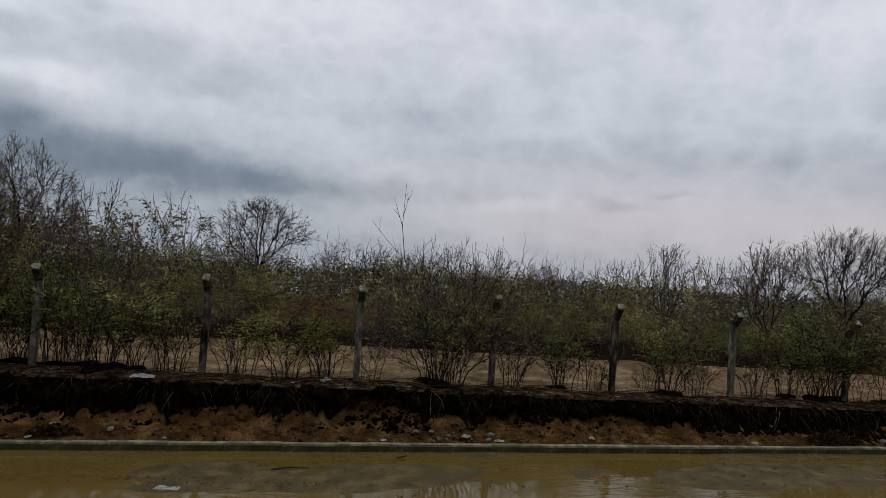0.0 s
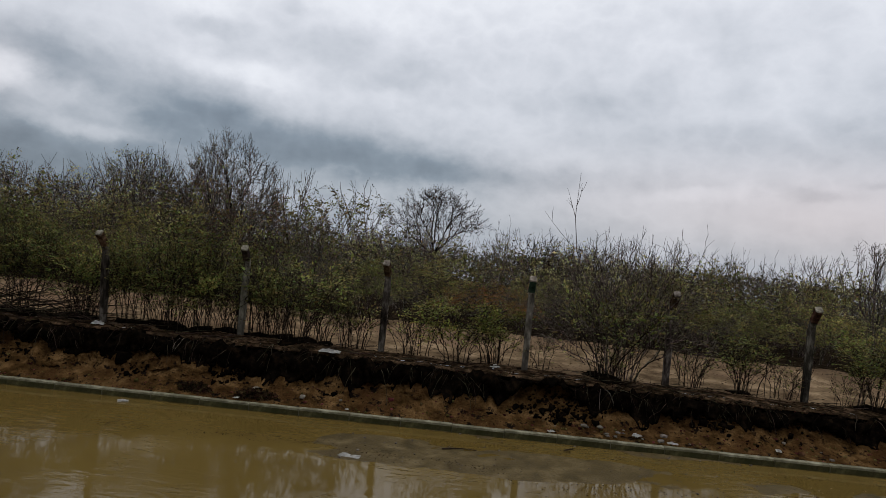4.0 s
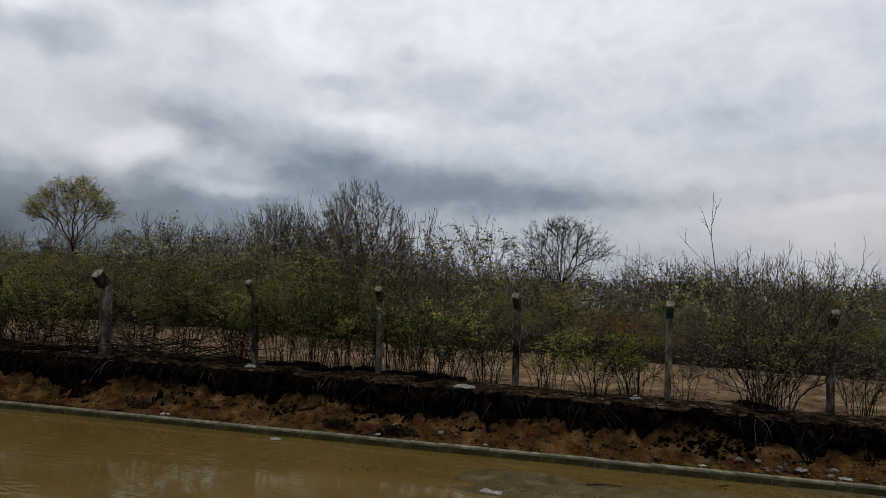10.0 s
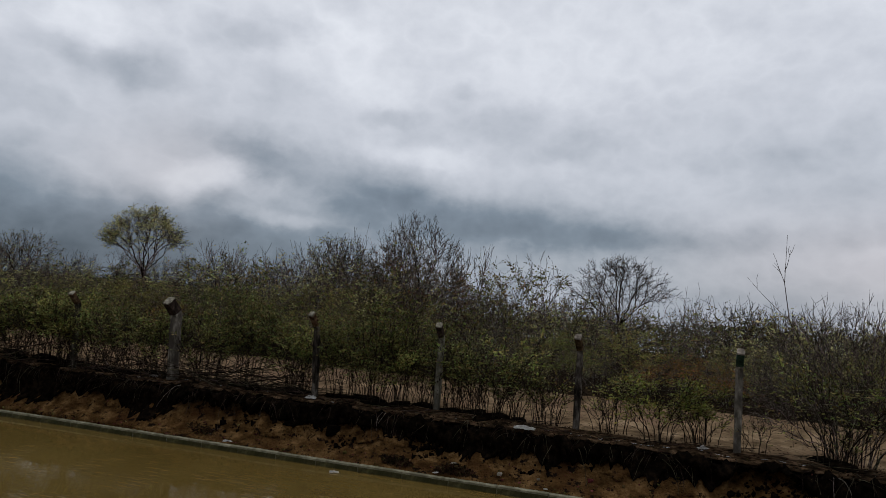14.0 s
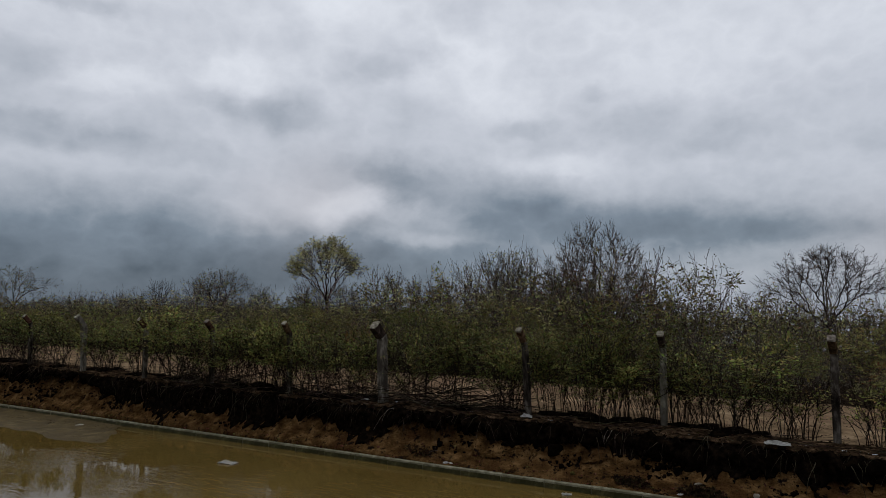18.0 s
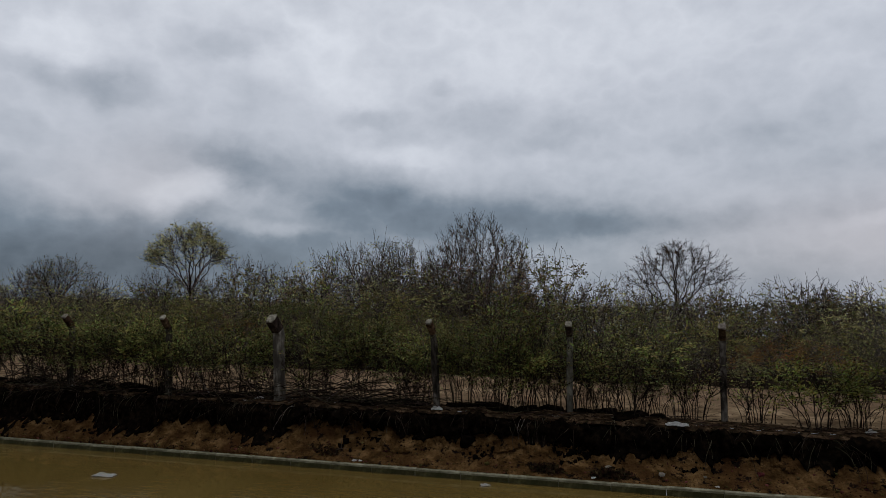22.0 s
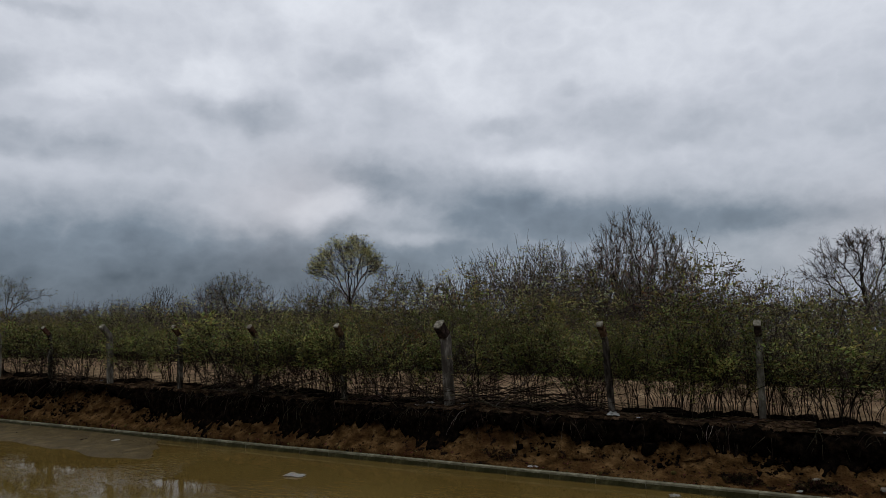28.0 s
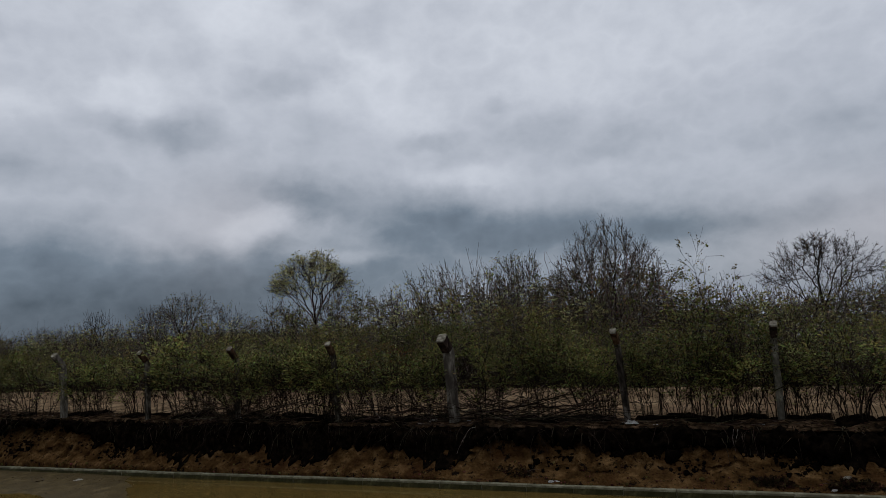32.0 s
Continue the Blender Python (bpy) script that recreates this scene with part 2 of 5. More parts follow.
        nt.links.new(color, hsv.inputs["Color"])
        color = hsv.outputs[0]
    nt.links.new(color, bsdf.inputs["Base Color"])
    bsdf.inputs["Roughness"].default_value = rough
    bsdf.inputs["Metallic"].default_value = metal
    bsdf.inputs["Specular IOR Level"].default_value = specular
    if bump:
        n3 = nt.nodes.new("ShaderNodeTexNoise")
        n3.inputs["Scale"].default_value, n3.inputs["Detail"].default_value = bscale or scale * 4, 8
        nt.links.new(mp.outputs[0], n3.inputs["Vector"])
        b = nt.nodes.new("ShaderNodeBump")
        b.inputs["Strength"].default_value, b.inputs["Distance"].default_value = bump, deep
        nt.links.new(n3.outputs["Fac"], b.inputs["Height"])
        nt.links.new(b.outputs[0], bsdf.inputs["Normal"])
    return m


def leafy(name, colors, spread=0.45):
    """Leaves: rough, a little light comes through them."""
    m = material(name, colors, scale=1.2, detail=3, rough=0.6, specular=0.12, per="island", spread=spread)
    nt = m.node_tree
    bsdf = nt.nodes["Principled BSDF"]
    out = [n for n in nt.nodes if n.type == "OUTPUT_MATERIAL"][0]
    tr = nt.nodes.new("ShaderNodeBsdfTranslucent")
    whole = nt.nodes.new("ShaderNodeMapRange")
    whole.inputs[3].default_value, whole.inputs[4].default_value = 0.78, 1.85
    nt.links.new(nt.nodes.new("ShaderNodeObjectInfo").outputs["Random"], whole.inputs[0])
    tone = nt.nodes.new("ShaderNodeHueSaturation")
    nt.links.new(whole.outputs[0], tone.inputs["Value"])
    nt.links.new(bsdf.inputs["Base Color"].links[0].from_socket, tone.inputs["Color"])
    nt.links.new(tone.outputs[0], bsdf.inputs["Base Color"])
    nt.links.new(tone.outputs[0], tr.inputs["Color"])
    mix = nt.nodes.new("ShaderNodeMixShader")
    mix.inputs[0].default_value = 0.30
    nt.links.new(bsdf.outputs[0], mix.inputs[1])
    nt.links.new(tr.outputs[0], mix.inputs[2])
    nt.links.new(mix.outputs[0], out.inputs[0])
    return m


M_SOIL = material("bank_soil", [(0.032, 0.017, 0.006), (0.088, 0.047, 0.017), (0.18, 0.105, 0.043)], scale=3.0, rough=0.95, bump=1.0, bscale=14, stain=((0.055, 0.026, 0.010), 1.3), speck=((0.010, 0.007, 0.005), 5.0, 0.56), deep=0.12, specular=0.0)
# dark topsoil taken near black: the lip's shade is put into the colour
M_SHADED_HUMUS = material("shaded_topsoil", [(0.002, 0.0015, 0.001), (0.0045, 0.0033, 0.0024), (0.014, 0.009, 0.0055)], scale=7, rough=0.95, bump=1.0, bscale=30, specular=0.0)
M_SAND = material("sandy_dirt", [(0.085, 0.057, 0.033), (0.165, 0.114, 0.066), (0.28, 0.20, 0.122)], scale=1.6, rough=0.95, bump=1.0, bscale=6, deep=0.08, stain=((0.16, 0.105, 0.065), 0.55), speck=((0.06, 0.042, 0.026), 6.0, 0.60), specular=0.0)
M_LIP = material("lip_soil", [(0.010, 0.007, 0.0045), (0.04, 0.025, 0.014), (0.13, 0.082, 0.048)], scale=4, rough=0.95, bump=0.9, bscale=20, speck=((0.008, 0.006, 0.004), 5.0, 0.53), specular=0.0)
# leaf litter, its colour deepened for the shade inside the scrub
M_SHADED_LITTER = material("shaded_leaf_litter", [(0.008, 0.0055, 0.0035), (0.018, 0.013, 0.008), (0.045, 0.03, 0.018)], scale=5, rough=0.95, bump=0.8, specular=0.0)
M_MUD = material("wet_mud", [(0.050, 0.036, 0.014), (0.088, 0.063, 0.026), (0.135, 0.10, 0.048)], scale=2.5, rough=0.6, bump=0.6, bscale=26, stain=((0.07, 0.05, 0.021), 0.9), speck=((0.04, 0.03, 0.015), 14.0, 0.60), specular=0.08)
M_KERB = material("kerb_concrete", [(0.10, 0.093, 0.058), (0.19, 0.178, 0.118), (0.30, 0.285, 0.20)], scale=6, rough=0.85, bump=0.4, bscale=60, per="object", spread=0.03, stain=((0.12, 0.11, 0.07), 2.2), specular=0.08)
M_WETKERB = material("wet_algae_concrete", [(0.026, 0.024, 0.009), (0.055, 0.050, 0.020), (0.10, 0.09, 0.04)], scale=7, rough=0.6, bump=0.4, bscale=40, stain=((0.03, 0.03, 0.010), 3.0), specular=0.1)
M_POST = material("weathered_concrete", [(0.05, 0.044, 0.035), (0.14, 0.126, 0.102), (0.30, 0.275, 0.23)], scale=9, rough=0.9, bump=0.6, bscale=45, per="object", spread=0.25, stain=((0.06, 0.052, 0.043), 4.0), stretch=(1, 1, 0.35), specular=0.0)
M_END = material("pale_cut_concrete", [(0.08, 0.07, 0.055), (0.20, 0.178, 0.14), (0.34, 0.31, 0.25)], scale=12, rough=0.9, bump=0.4, bscale=60, per="object", spread=0.25, specular=0.0)
M_HEAD = material("dark_head_concrete", [(0.014, 0.011, 0.009), (0.035, 0.026, 0.020), (0.085, 0.06, 0.045)], scale=9, rough=0.9, bump=0.5, bscale=45, per="object", spread=0.4, specular=0.0)
M_POSTDARK = material("blackened_concrete", [(0.012, 0.010, 0.008), (0.044, 0.037, 0.030), (0.17, 0.15, 0.125)], scale=7, rough=0.9, bump=0.6, bscale=45, per="object", spread=0.3, stretch=(1, 1, 0.35), specular=0.0)
M_RUSTHEAD = material("rust_stained_concrete", [(0.016, 0.009, 0.006), (0.05, 0.026, 0.017), (0.11, 0.06, 0.04)], scale=9, rough=0.9, bump=0.5, bscale=45, per="object", spread=0.3, specular=0.0)
M_GREENHEAD = material("green_painted_concrete", [(0.010, 0.022, 0.014), (0.022, 0.046, 0.030), (0.05, 0.075, 0.055)], scale=9, rough=0.8, bump=0.5, bscale=45, specular=0.1)
M_BARK = material("grey_bark", [(0.020, 0.015, 0.012), (0.070, 0.056, 0.045), (0.215, 0.178, 0.145)], scale=14, rough=0.9, per="island", spread=0.75, specular=0.0)
M_PALE = material("pale_twig_bark", [(0.028, 0.023, 0.019), (0.082, 0.070, 0.059), (0.24, 0.21, 0.18)], scale=14, rough=0.9, per="island", spread=0.75, specular=0.0)
M_DARKBARK = material("dark_wet_bark", [(0.008, 0.006, 0.005), (0.022, 0.017, 0.013), (0.06, 0.045, 0.036)], scale=14, rough=0.85, per="island", spread=0.4, specular=0.0)
M_ROOT = material("root_bark", [(0.016, 0.012, 0.009), (0.034, 0.026, 0.018), (0.085, 0.068, 0.05)], scale=5, rough=0.9, per="island", spread=0.5, specular=0.0)
M_GREEN = leafy("green_leaves", [(0.056, 0.060, 0.014), (0.172, 0.166, 0.042)], 0.75)
M_OLIVE = leafy("olive_leaves", [(0.062, 0.058, 0.016), (0.190, 0.165, 0.048)], 0.7)
M_YELLOW = leafy("yellow_green_leaves", [(0.150, 0.145, 0.045), (0.31, 0.285, 0.12)], 0.5)
M_LIME = leafy("dull_lime_leaves", [(0.095, 0.100, 0.018), (0.215, 0.200, 0.045)], 0.6)
M_RUST = leafy("rusty_leaves", [(0.080, 0.042, 0.010), (0.18, 0.095, 0.022)], 0.6)
M_WHITE = material("white_plastic", [(0.34, 0.335, 0.31), (0.62, 0.61, 0.58)], scale=18, rough=0.5, bump=0.2, specular=0.4)
M_STONE = material("pale_stone", [(0.06, 0.05, 0.038), (0.19, 0.165, 0.135)], scale=5, rough=0.9, bump=0.6, per="object", spread=0.2, specular=0.2)
M_DEAD = material("dead_leaves", [(0.010, 0.007, 0.004), (0.028, 0.017, 0.009), (0.07, 0.042, 0.022)], scale=9, rough=0.9, per="island", spread=0.5, specular=0.0)


def water_material():
    m = bpy.data.materials.new("muddy_water")
    m.use_nodes = True
    nt = m.node_tree
    b = nt.nodes["Principled BSDF"]
    tc = nt.nodes.new("ShaderNodeTexCoord")
    n = nt.nodes.new("ShaderNodeTexNoise")
    n.inputs["Scale"].default_value, n.inputs["Detail"].default_value = 0.35, 5
    nt.links.new(tc.outputs["Object"], n.inputs["Vector"])
    r = nt.nodes.new("ShaderNodeValToRGB")
    r.color_ramp.elements[0].position, r.color_ramp.elements[0].color = 0.3, (0.094, 0.061, 0.015, 1)
    r.color_ramp.elements[1].position, r.color_ramp.elements[1].color = 0.7, (0.136, 0.092, 0.026, 1)
    nt.links.new(n.outputs["Fac"], r.inputs[0])
    nt.links.new(r.outputs[0], b.inputs["Base Color"])
    b.inputs["Roughness"].default_value, b.inputs["IOR"].default_value = 0.03, 1.33
    # wind ripples in patches
    mp = nt.nodes.new("ShaderNodeMapping")
    mp.inputs["Scale"].default_value = (2.4, 8.0, 1.0)
    mp.inputs["Rotation"].default_value = (0, 0, radians(12))
    nt.links.new(tc.outputs["Object"], mp.inputs[0])
    w = nt.nodes.new("ShaderNodeTexNoise")
    w.inputs["Scale"].default_value, w.inputs["Detail"].default_value, w.inputs["Distortion"].default_value = 1.0, 3, 0.6
    nt.links.new(mp.outputs[0], w.inputs["Vector"])
    p = nt.nodes.new("ShaderNodeTexNoise")
    p.inputs["Scale"].default_value, p.inputs["Detail"].default_value = 0.45, 2
    nt.links.new(tc.outputs["Object"], p.inputs["Vector"])
    mr = nt.nodes.new("ShaderNodeMapRange")
    mr.inputs[1].default_value, mr.inputs[2].default_value, mr.inputs[3].default_value, mr.inputs[4].default_value = 0.47, 0.60, 0.03, 0.55
    nt.links.new(p.outputs["Fac"], mr.inputs[0])
    bp = nt.nodes.new("ShaderNodeBump")
    bp.inputs["Distance"].default_value = 0.03
    nt.links.new(mr.outputs[0], bp.inputs["Strength"])
    nt.links.new(w.outputs["Fac"], bp.inputs["Height"])
    nt.links.new(bp.outputs[0], b.inputs["Normal"])
    return m


M_WATER = water_material()

# ---- mesh helpers ----


def quad_mesh(name, verts, quads, mat, smooth=True):
    """A mesh from arrays of vertices and quads."""
    verts, quads = np.asarray(verts, dtype=np.float32), np.asarray(quads, dtype=np.int32)
    me = bpy.data.meshes.new(name)
    me.vertices.add(len(verts))
    me.vertices.foreach_set("co", verts.ravel())
    me.loops.add(quads.size)
    me.loops.foreach_set("vertex_index", quads.ravel())
    me.polygons.add(len(quads))
    me.polygons.foreach_set("loop_start", np.arange(0, quads.size, 4, dtype=np.int32))
    me.polygons.foreach_set("use_smooth", np.full(len(quads), smooth, dtype=bool))
    me.update(calc_edges=True)
    me.materials.append(mat)
    return me


def grid_mesh(name, P, mat):
    """A mesh from a (rows, columns, 3) array of points."""
    P = np.asarray(P, dtype=np.float32)
    a, b = P.shape[:2]
    i = np.arange(a * b).reshape(a, b)
    q = np.stack([i[:-1, :-1], i[:-1, 1:], i[1:, 1:], i[1:, :-1]], -1).reshape(-1, 4)
    return quad_mesh(name, P.reshape(-1, 3), q, mat)


def child(name, me, parent, label=""):
    ob = new(name, me)
    ob.parent = parent
    return tagged(ob, label)


def part(name, bm, mat, parent, label=""):
    me = bpy.data.meshes.new(name)
    bm.to_mesh(me)
    bm.free()
    me.materials.append(mat)
    return child(name, me, parent, label)


def tubes(lines, sides=3):
    """Vertices and quads of tapered tubes round polylines: (points, radii)."""
    V, Q, base = [], [], 0
    ang = np.arange(sides) * 2 * math.pi / sides
    cs, sn = np.cos(ang)[:, None], np.sin(ang)[:, None]
    for pts, rad in lines:
        pts = np.asarray(pts)
        n = len(pts)
        d = pts[-1] - pts[0]
        d = d / (np.linalg.norm(d) + 1e-9)
        u = np.cross(d, (0.31, 0.17, 0.93) if abs(d[2]) < 0.9 else (1, 0, 0))
        u /= np.linalg.norm(u) + 1e-9
        w = np.cross(d, u)
        ring = cs * u + sn * w
        V.append((pts[:, None, :] + np.asarray(rad)[:, None, None] * ring[None]).reshape(-1, 3))
        i = base + np.arange(n * sides).reshape(n, sides)
        j = np.roll(i, -1, axis=1)
        Q.append(np.stack([i[:-1], j[:-1], j[1:], i[1:]], -1).reshape(-1, 4))
        base += n * sides
    return np.concatenate(V), np.concatenate(Q)


def leaf_quads(rng, places, size, flat=0.5, way=None):
    """A small folded leaf at every place."""
    P = np.asarray(places)
    n = len(P)
    d = rng.normal(size=(n, 3))
    d[:, 2] *= 1 - flat
    if way is not None:
        d = way + d * 0.35
    d /= np.linalg.norm(d, axis=1)[:, None]
    u = rng.normal(size=(n, 3))
    u[:, 2] *= 1 - flat
    w = np.cross(d, u)
    u = np.cross(w, d)
    u /= np.linalg.norm(u, axis=1)[:, None] + 1e-9
    s = size * rng.uniform(0.6, 1.3, (n, 1))
    tip = P + d * s * 2.0
    mid = P + d * s * 0.9
    nrm = np.cross(d, u) * s * 0.2
    V = np.stack([P, mid + u * s * 0.5 + nrm, tip, mid - u * s * 0.5 + nrm], 1).reshape(-1, 3)
    return V, np.arange(4 * n).reshape(n, 4)


def bent(rng, p, d, length, n, wander, up):
    """A wandering polyline that turns towards the sky by up."""
    d = np.array(d, dtype=float)
    pts, step = [np.array(p, dtype=float)], length / n
    for _ in range(n):
        d = d + rng.normal(size=3) * wander + np.array((0, 0, up))
        d /= np.linalg.norm(d)
        pts.append(pts[-1] + d * step)
    return np.array(pts), d


def aside(rng, d, angle):
    """A direction that leaves d by about that many degrees."""
    v = rng.normal(size=3)
    v -= d * v.dot(d)
    v /= np.linalg.norm(v) + 1e-9
    a = radians(angle * rng.uniform(0.6, 1.3))
    return d * math.cos(a) + v * math.sin(a)


def plant(seed, stems, levels, leaf=0.0, lsize=0.03, clump=2, flat=0.5, min_leaf_z=0.0, sides=3, thin=0.0035, bare_top=None):
    """stems: (base, direction, length, radius). levels: per order of branching (count, angle, length ratio, wander, up, from).
    Returns the wood's (verts, quads) and the leaves' (verts, quads) or None."""
    rng = np.random.default_rng(seed)
    lines, places = [], []

    def limb(p, d, length, r, k):
        n = 5 if k == 0 else (4 if k == 1 else (3 if k < len(levels) else 2))
        cnt, ang, ratio, wander, up, start = levels[k] if k < len(levels) else (0, 0, 0, 0.16, 0.03, 0)
        pts, d1 = bent(rng, p, d, length, n, wander, up)
        tip = max(r * 0.3, thin * 0.75)
        lines.append((pts, np.linspace(r, tip, n + 1)))
        if k >= len(levels):
            m = rng.poisson(leaf)
            for _ in range(m):
                f = rng.uniform(0.15, 1.0) * n
                i = min(int(f), n - 1)
                q = pts[i] + (pts[i + 1] - pts[i]) * (f - i)
                if q[2] > min_leaf_z and (bare_top is None or rng.uniform() > (q[2] - bare_top[0]) / (bare_top[1] - bare_top[0])):
                    for _ in range(clump):
                        places.append(q + rng.normal(size=3) * lsize * 0.9)
            return
        for _ in range(max(1, rng.poisson(cnt))):
            f = rng.uniform(start, 1.0) * n
            i = min(int(f), n - 1)
            q = pts[i] + (pts[i + 1] - pts[i]) * (f - i)
            dd = pts[i + 1] - pts[i]
            dd /= np.linalg.norm(dd)
            rr = max(thin, (r + (tip - r) * f / n) * 0.62)
            limb(q, aside(rng, dd, ang), length * ratio * rng.uniform(0.6, 1.25), rr, k + 1)

    for p, d, length, r in stems:
        d = np.array(d, dtype=float)
        limb(p, d / np.linalg.norm(d), length, r, 0)
    return tubes(lines, sides), (leaf_quads(rng, places, lsize, flat) if places else None)


def fan(seed, n, height, lean, foot, r):
    """Stems that spread from one foot."""
    rng = np.random.default_rng(seed + 1000)
    out = []
    for _ in range(n):
        a, t = rng.uniform(0, 2 * math.pi), lean * math.sqrt(rng.uniform(0, 1))
        d = (math.cos(a) * t, math.sin(a) * t, 1.0)
        b = (math.cos(a) * foot * rng.uniform(0.2, 1), math.sin(a) * foot * rng.uniform(0.2, 1), -0.08)
        out.append((b, d, height * rng.uniform(0.6, 1.05), r * rng.uniform(0.7, 1.2)))
    return out


def curve(rng, a, b, n, lift=0.1, jitter=0.12):
    """A bowed line from a to b."""
    a, b = np.asarray(a, dtype=float), np.asarray(b, dtype=float)
    ln = np.linalg.norm(b - a)
    c = (a + b) / 2 + np.array((0, 0, lift * ln)) + rng.normal(size=3) * jitter * ln
    t = np.linspace(0, 1, n + 1)[:, None]
    p = (1 - t) ** 2 * a + 2 * t * (1 - t) * c + t * t * b
    if n > 2:
        p[1:-1] += rng.normal(size=(n - 1, 3)) * ln * 0.012
    return p


def splitting(rng, T, starts, step, bow=0.5):
    """A skeleton that forks again and again until each twig ends at one goal: places and parents. starts: (place, way, goals, parent's place in the trunk)."""
    pos, par = [], []

    def lay(at, a, b, d):
        ln = np.linalg.norm(b - a) + 1e-9
        n = max(1, int(round(ln / step)))
        c = (a + b) / 2 * (1 - bow) + (a + d * ln * 0.5) * bow
        for i in range(1, n + 1):
            t = i / n
            p = (1 - t) ** 2 * a + 2 * t * (1 - t) * c + t * t * b
            if i < n:
                p = p + rng.normal(size=3) * step * 0.11
            pos.append(p)
            par.append(at)
            at = len(pos) - 1
        e = b - c
        return at, e / (np.linalg.norm(e) + 1e-9)

    def go(idx, at, a, d):
        P = T[idx]
        if len(idx) == 1:
            lay(at, a, P[0], d)
            return
        c = P.mean(0)
        far = np.linalg.norm(c - a)
        b = a + (c - a) * rng.uniform(0.25, 0.5) + rng.normal(size=3) * far * 0.05
        at, d = lay(at, a, b, d)
        v = P - b
        v = v / (np.linalg.norm(v, axis=1)[:, None] + 1e-9)
        v = v - v.mean(0)
        axis_ = np.linalg.svd(v, full_matrices=False)[2][0] if len(idx) > 2 else v[0] - v[1]
        order = np.argsort(v @ (axis_ + rng.normal(size=3) * 0.15))
        cut = min(len(idx) - 1, max(1, int(len(idx) * rng.uniform(0.32, 0.68))))
        go(idx[order[:cut]], at, b, d)
        go(idx[order[cut:]], at, b, d)

    for line, groups in starts:
        at = -1
        for p in line:
            pos.append(np.array(p, dtype=float))
            par.append(at)
            at = len(pos) - 1
        d = line[-1] - line[-2]
        d = d / (np.linalg.norm(d) + 1e-9)
        for idx in groups:
            if len(idx):
                go(idx, at, np.array(line[-1]), d)
    return np.array(pos), np.array(par)


def woody(seed, h, w, shape="dome", limbs=9, tips=170, twigs=2.0, twig=0.22, foot=0.2, fork=0.0, thin=0.0042, step=0.15,
          leaf=3.0, lsize=0.035, lo=0.1, hi=(0.6, 1.1), flat=0.6, low=0.3, lean=0.0, thick=2.5, shell=0.0, spray=4):
    """A woody plant whose limbs grow out to fill a crown: dome, umbrella, fan or vase. fork: the trunk's height, 0 for many stems from the foot."""
    rng = np.random.default_rng(seed)
    th, rho = rng.uniform(0, 2 * math.pi, tips), np.sqrt(rng.uniform(0, 1, tips))
    lump = 1 + 0.16 * np.sin(th * 3 + seed) + 0.13 * np.sin(th * 5 + 2.1 * seed)
    u = rng.uniform(shell, 1, tips)
    if shape == "umbrella":
        # a filled cone with a rounded top, spread from the fork
        f = (0.35 + 0.65 * u) ** 0.6
        rad, z = rho * f, fork / h + (1 - fork / h) * (1 - low * rho ** 2.4) * f
    elif shape == "fan":
        z = low + (1 - low) * u ** 0.75
        rad = rho * (0.25 + 0.75 * z) * np.sqrt(np.maximum(0.05, 1 - 0.85 * np.maximum(0, (z - 0.55) / 0.45) ** 2))
    elif shape == "vase":
        z = low + (1 - low) * u ** 0.8
        rad = rho * (0.4 + 0.6 * z)
    else:
        z = (low + (1 - low) * u ** 0.6) * np.sqrt(np.maximum(0.03, 1 - 0.85 * rho ** 2))
        rad = rho
    T = np.stack([rad * np.cos(th) * w / 2 * lump + lean * z * h, rad * np.sin(th) * w / 2 * lump, z * h * (0.9 + 0.1 * lump * rng.uniform(0.85, 1.12, tips))], -1)
    keep = np.array([noise.noise(Vector(t) * (4.2 / w) + Vector((seed * 1.7, 0, 0))) > (-0.45 if fork else -0.2) or rng.uniform() < 0.25 for t in T])
    T = T[keep]
    A = np.array((0.0, 0.0, fork))
    # each limb takes the goals nearest to its own way
    ang = np.arctan2(T[:, 1], T[:, 0])
    rise = (T[:, 2] - T[:, 2].mean()) / h
    share = np.full(len(T), 0)
    key = np.stack([np.cos(ang), np.sin(ang), rise * 1.5], -1) * np.stack([np.hypot(T[:, 0], T[:, 1]) / (w / 2)] * 2 + [np.ones(len(T))], -1)
    mid = key[rng.permutation(len(T))[:limbs]]
    for _ in range(4):
        share = ((key[:, None] - mid[None]) ** 2).sum(2).argmin(1)
        mid = np.array([key[share == k].mean(0) if (share == k).any() else mid[k] for k in range(len(mid))])
    groups = [np.where(share == k)[0] for k in range(len(mid))]
    if fork:
        starts = [(curve(rng, (0, 0, -0.1), A, 4, 0.0, 0.05), groups)]
    else:
        starts = []
        for g in groups:
            if len(g):
                p = T[g].mean(0)
                b = np.array((p[0], p[1], 0)) / (np.hypot(p[0], p[1]) + 1e-6) * foot * rng.uniform(0.2, 1) + np.array((0, 0, -0.08))
                up = b + (p - b) * 0.18 * np.array((0.7, 0.7, 1.0)) + np.array((0, 0, 0.1))
                starts.append((np.array((b, (b + up) / 2, up)), [g]))
    pos, par = splitting(rng, T, starts, step)
    n = len(pos)
    acc, radius, main = np.zeros(n), np.zeros(n), np.full(n, -1)
    for i in range(n - 1, -1, -1):
        radius[i] = max(thin * 0.8, acc[i] ** (1 / thick))
        j = par[i]
        if j >= 0:
            acc[j] += radius[i] ** thick
            if main[j] < 0 or radius[i] > radius[main[j]]:
                main[j] = i
    lines, places, dirs = [], [], []
    for i in range(n):
        j = par[i]
        if j >= 0 and main[j] == i:
            continue
        idx = [] if j < 0 else [j]
        k = i
        while k >= 0:
            idx.append(k)
            k = main[k]
        if len(idx) > 1:
            rr = radius[idx]
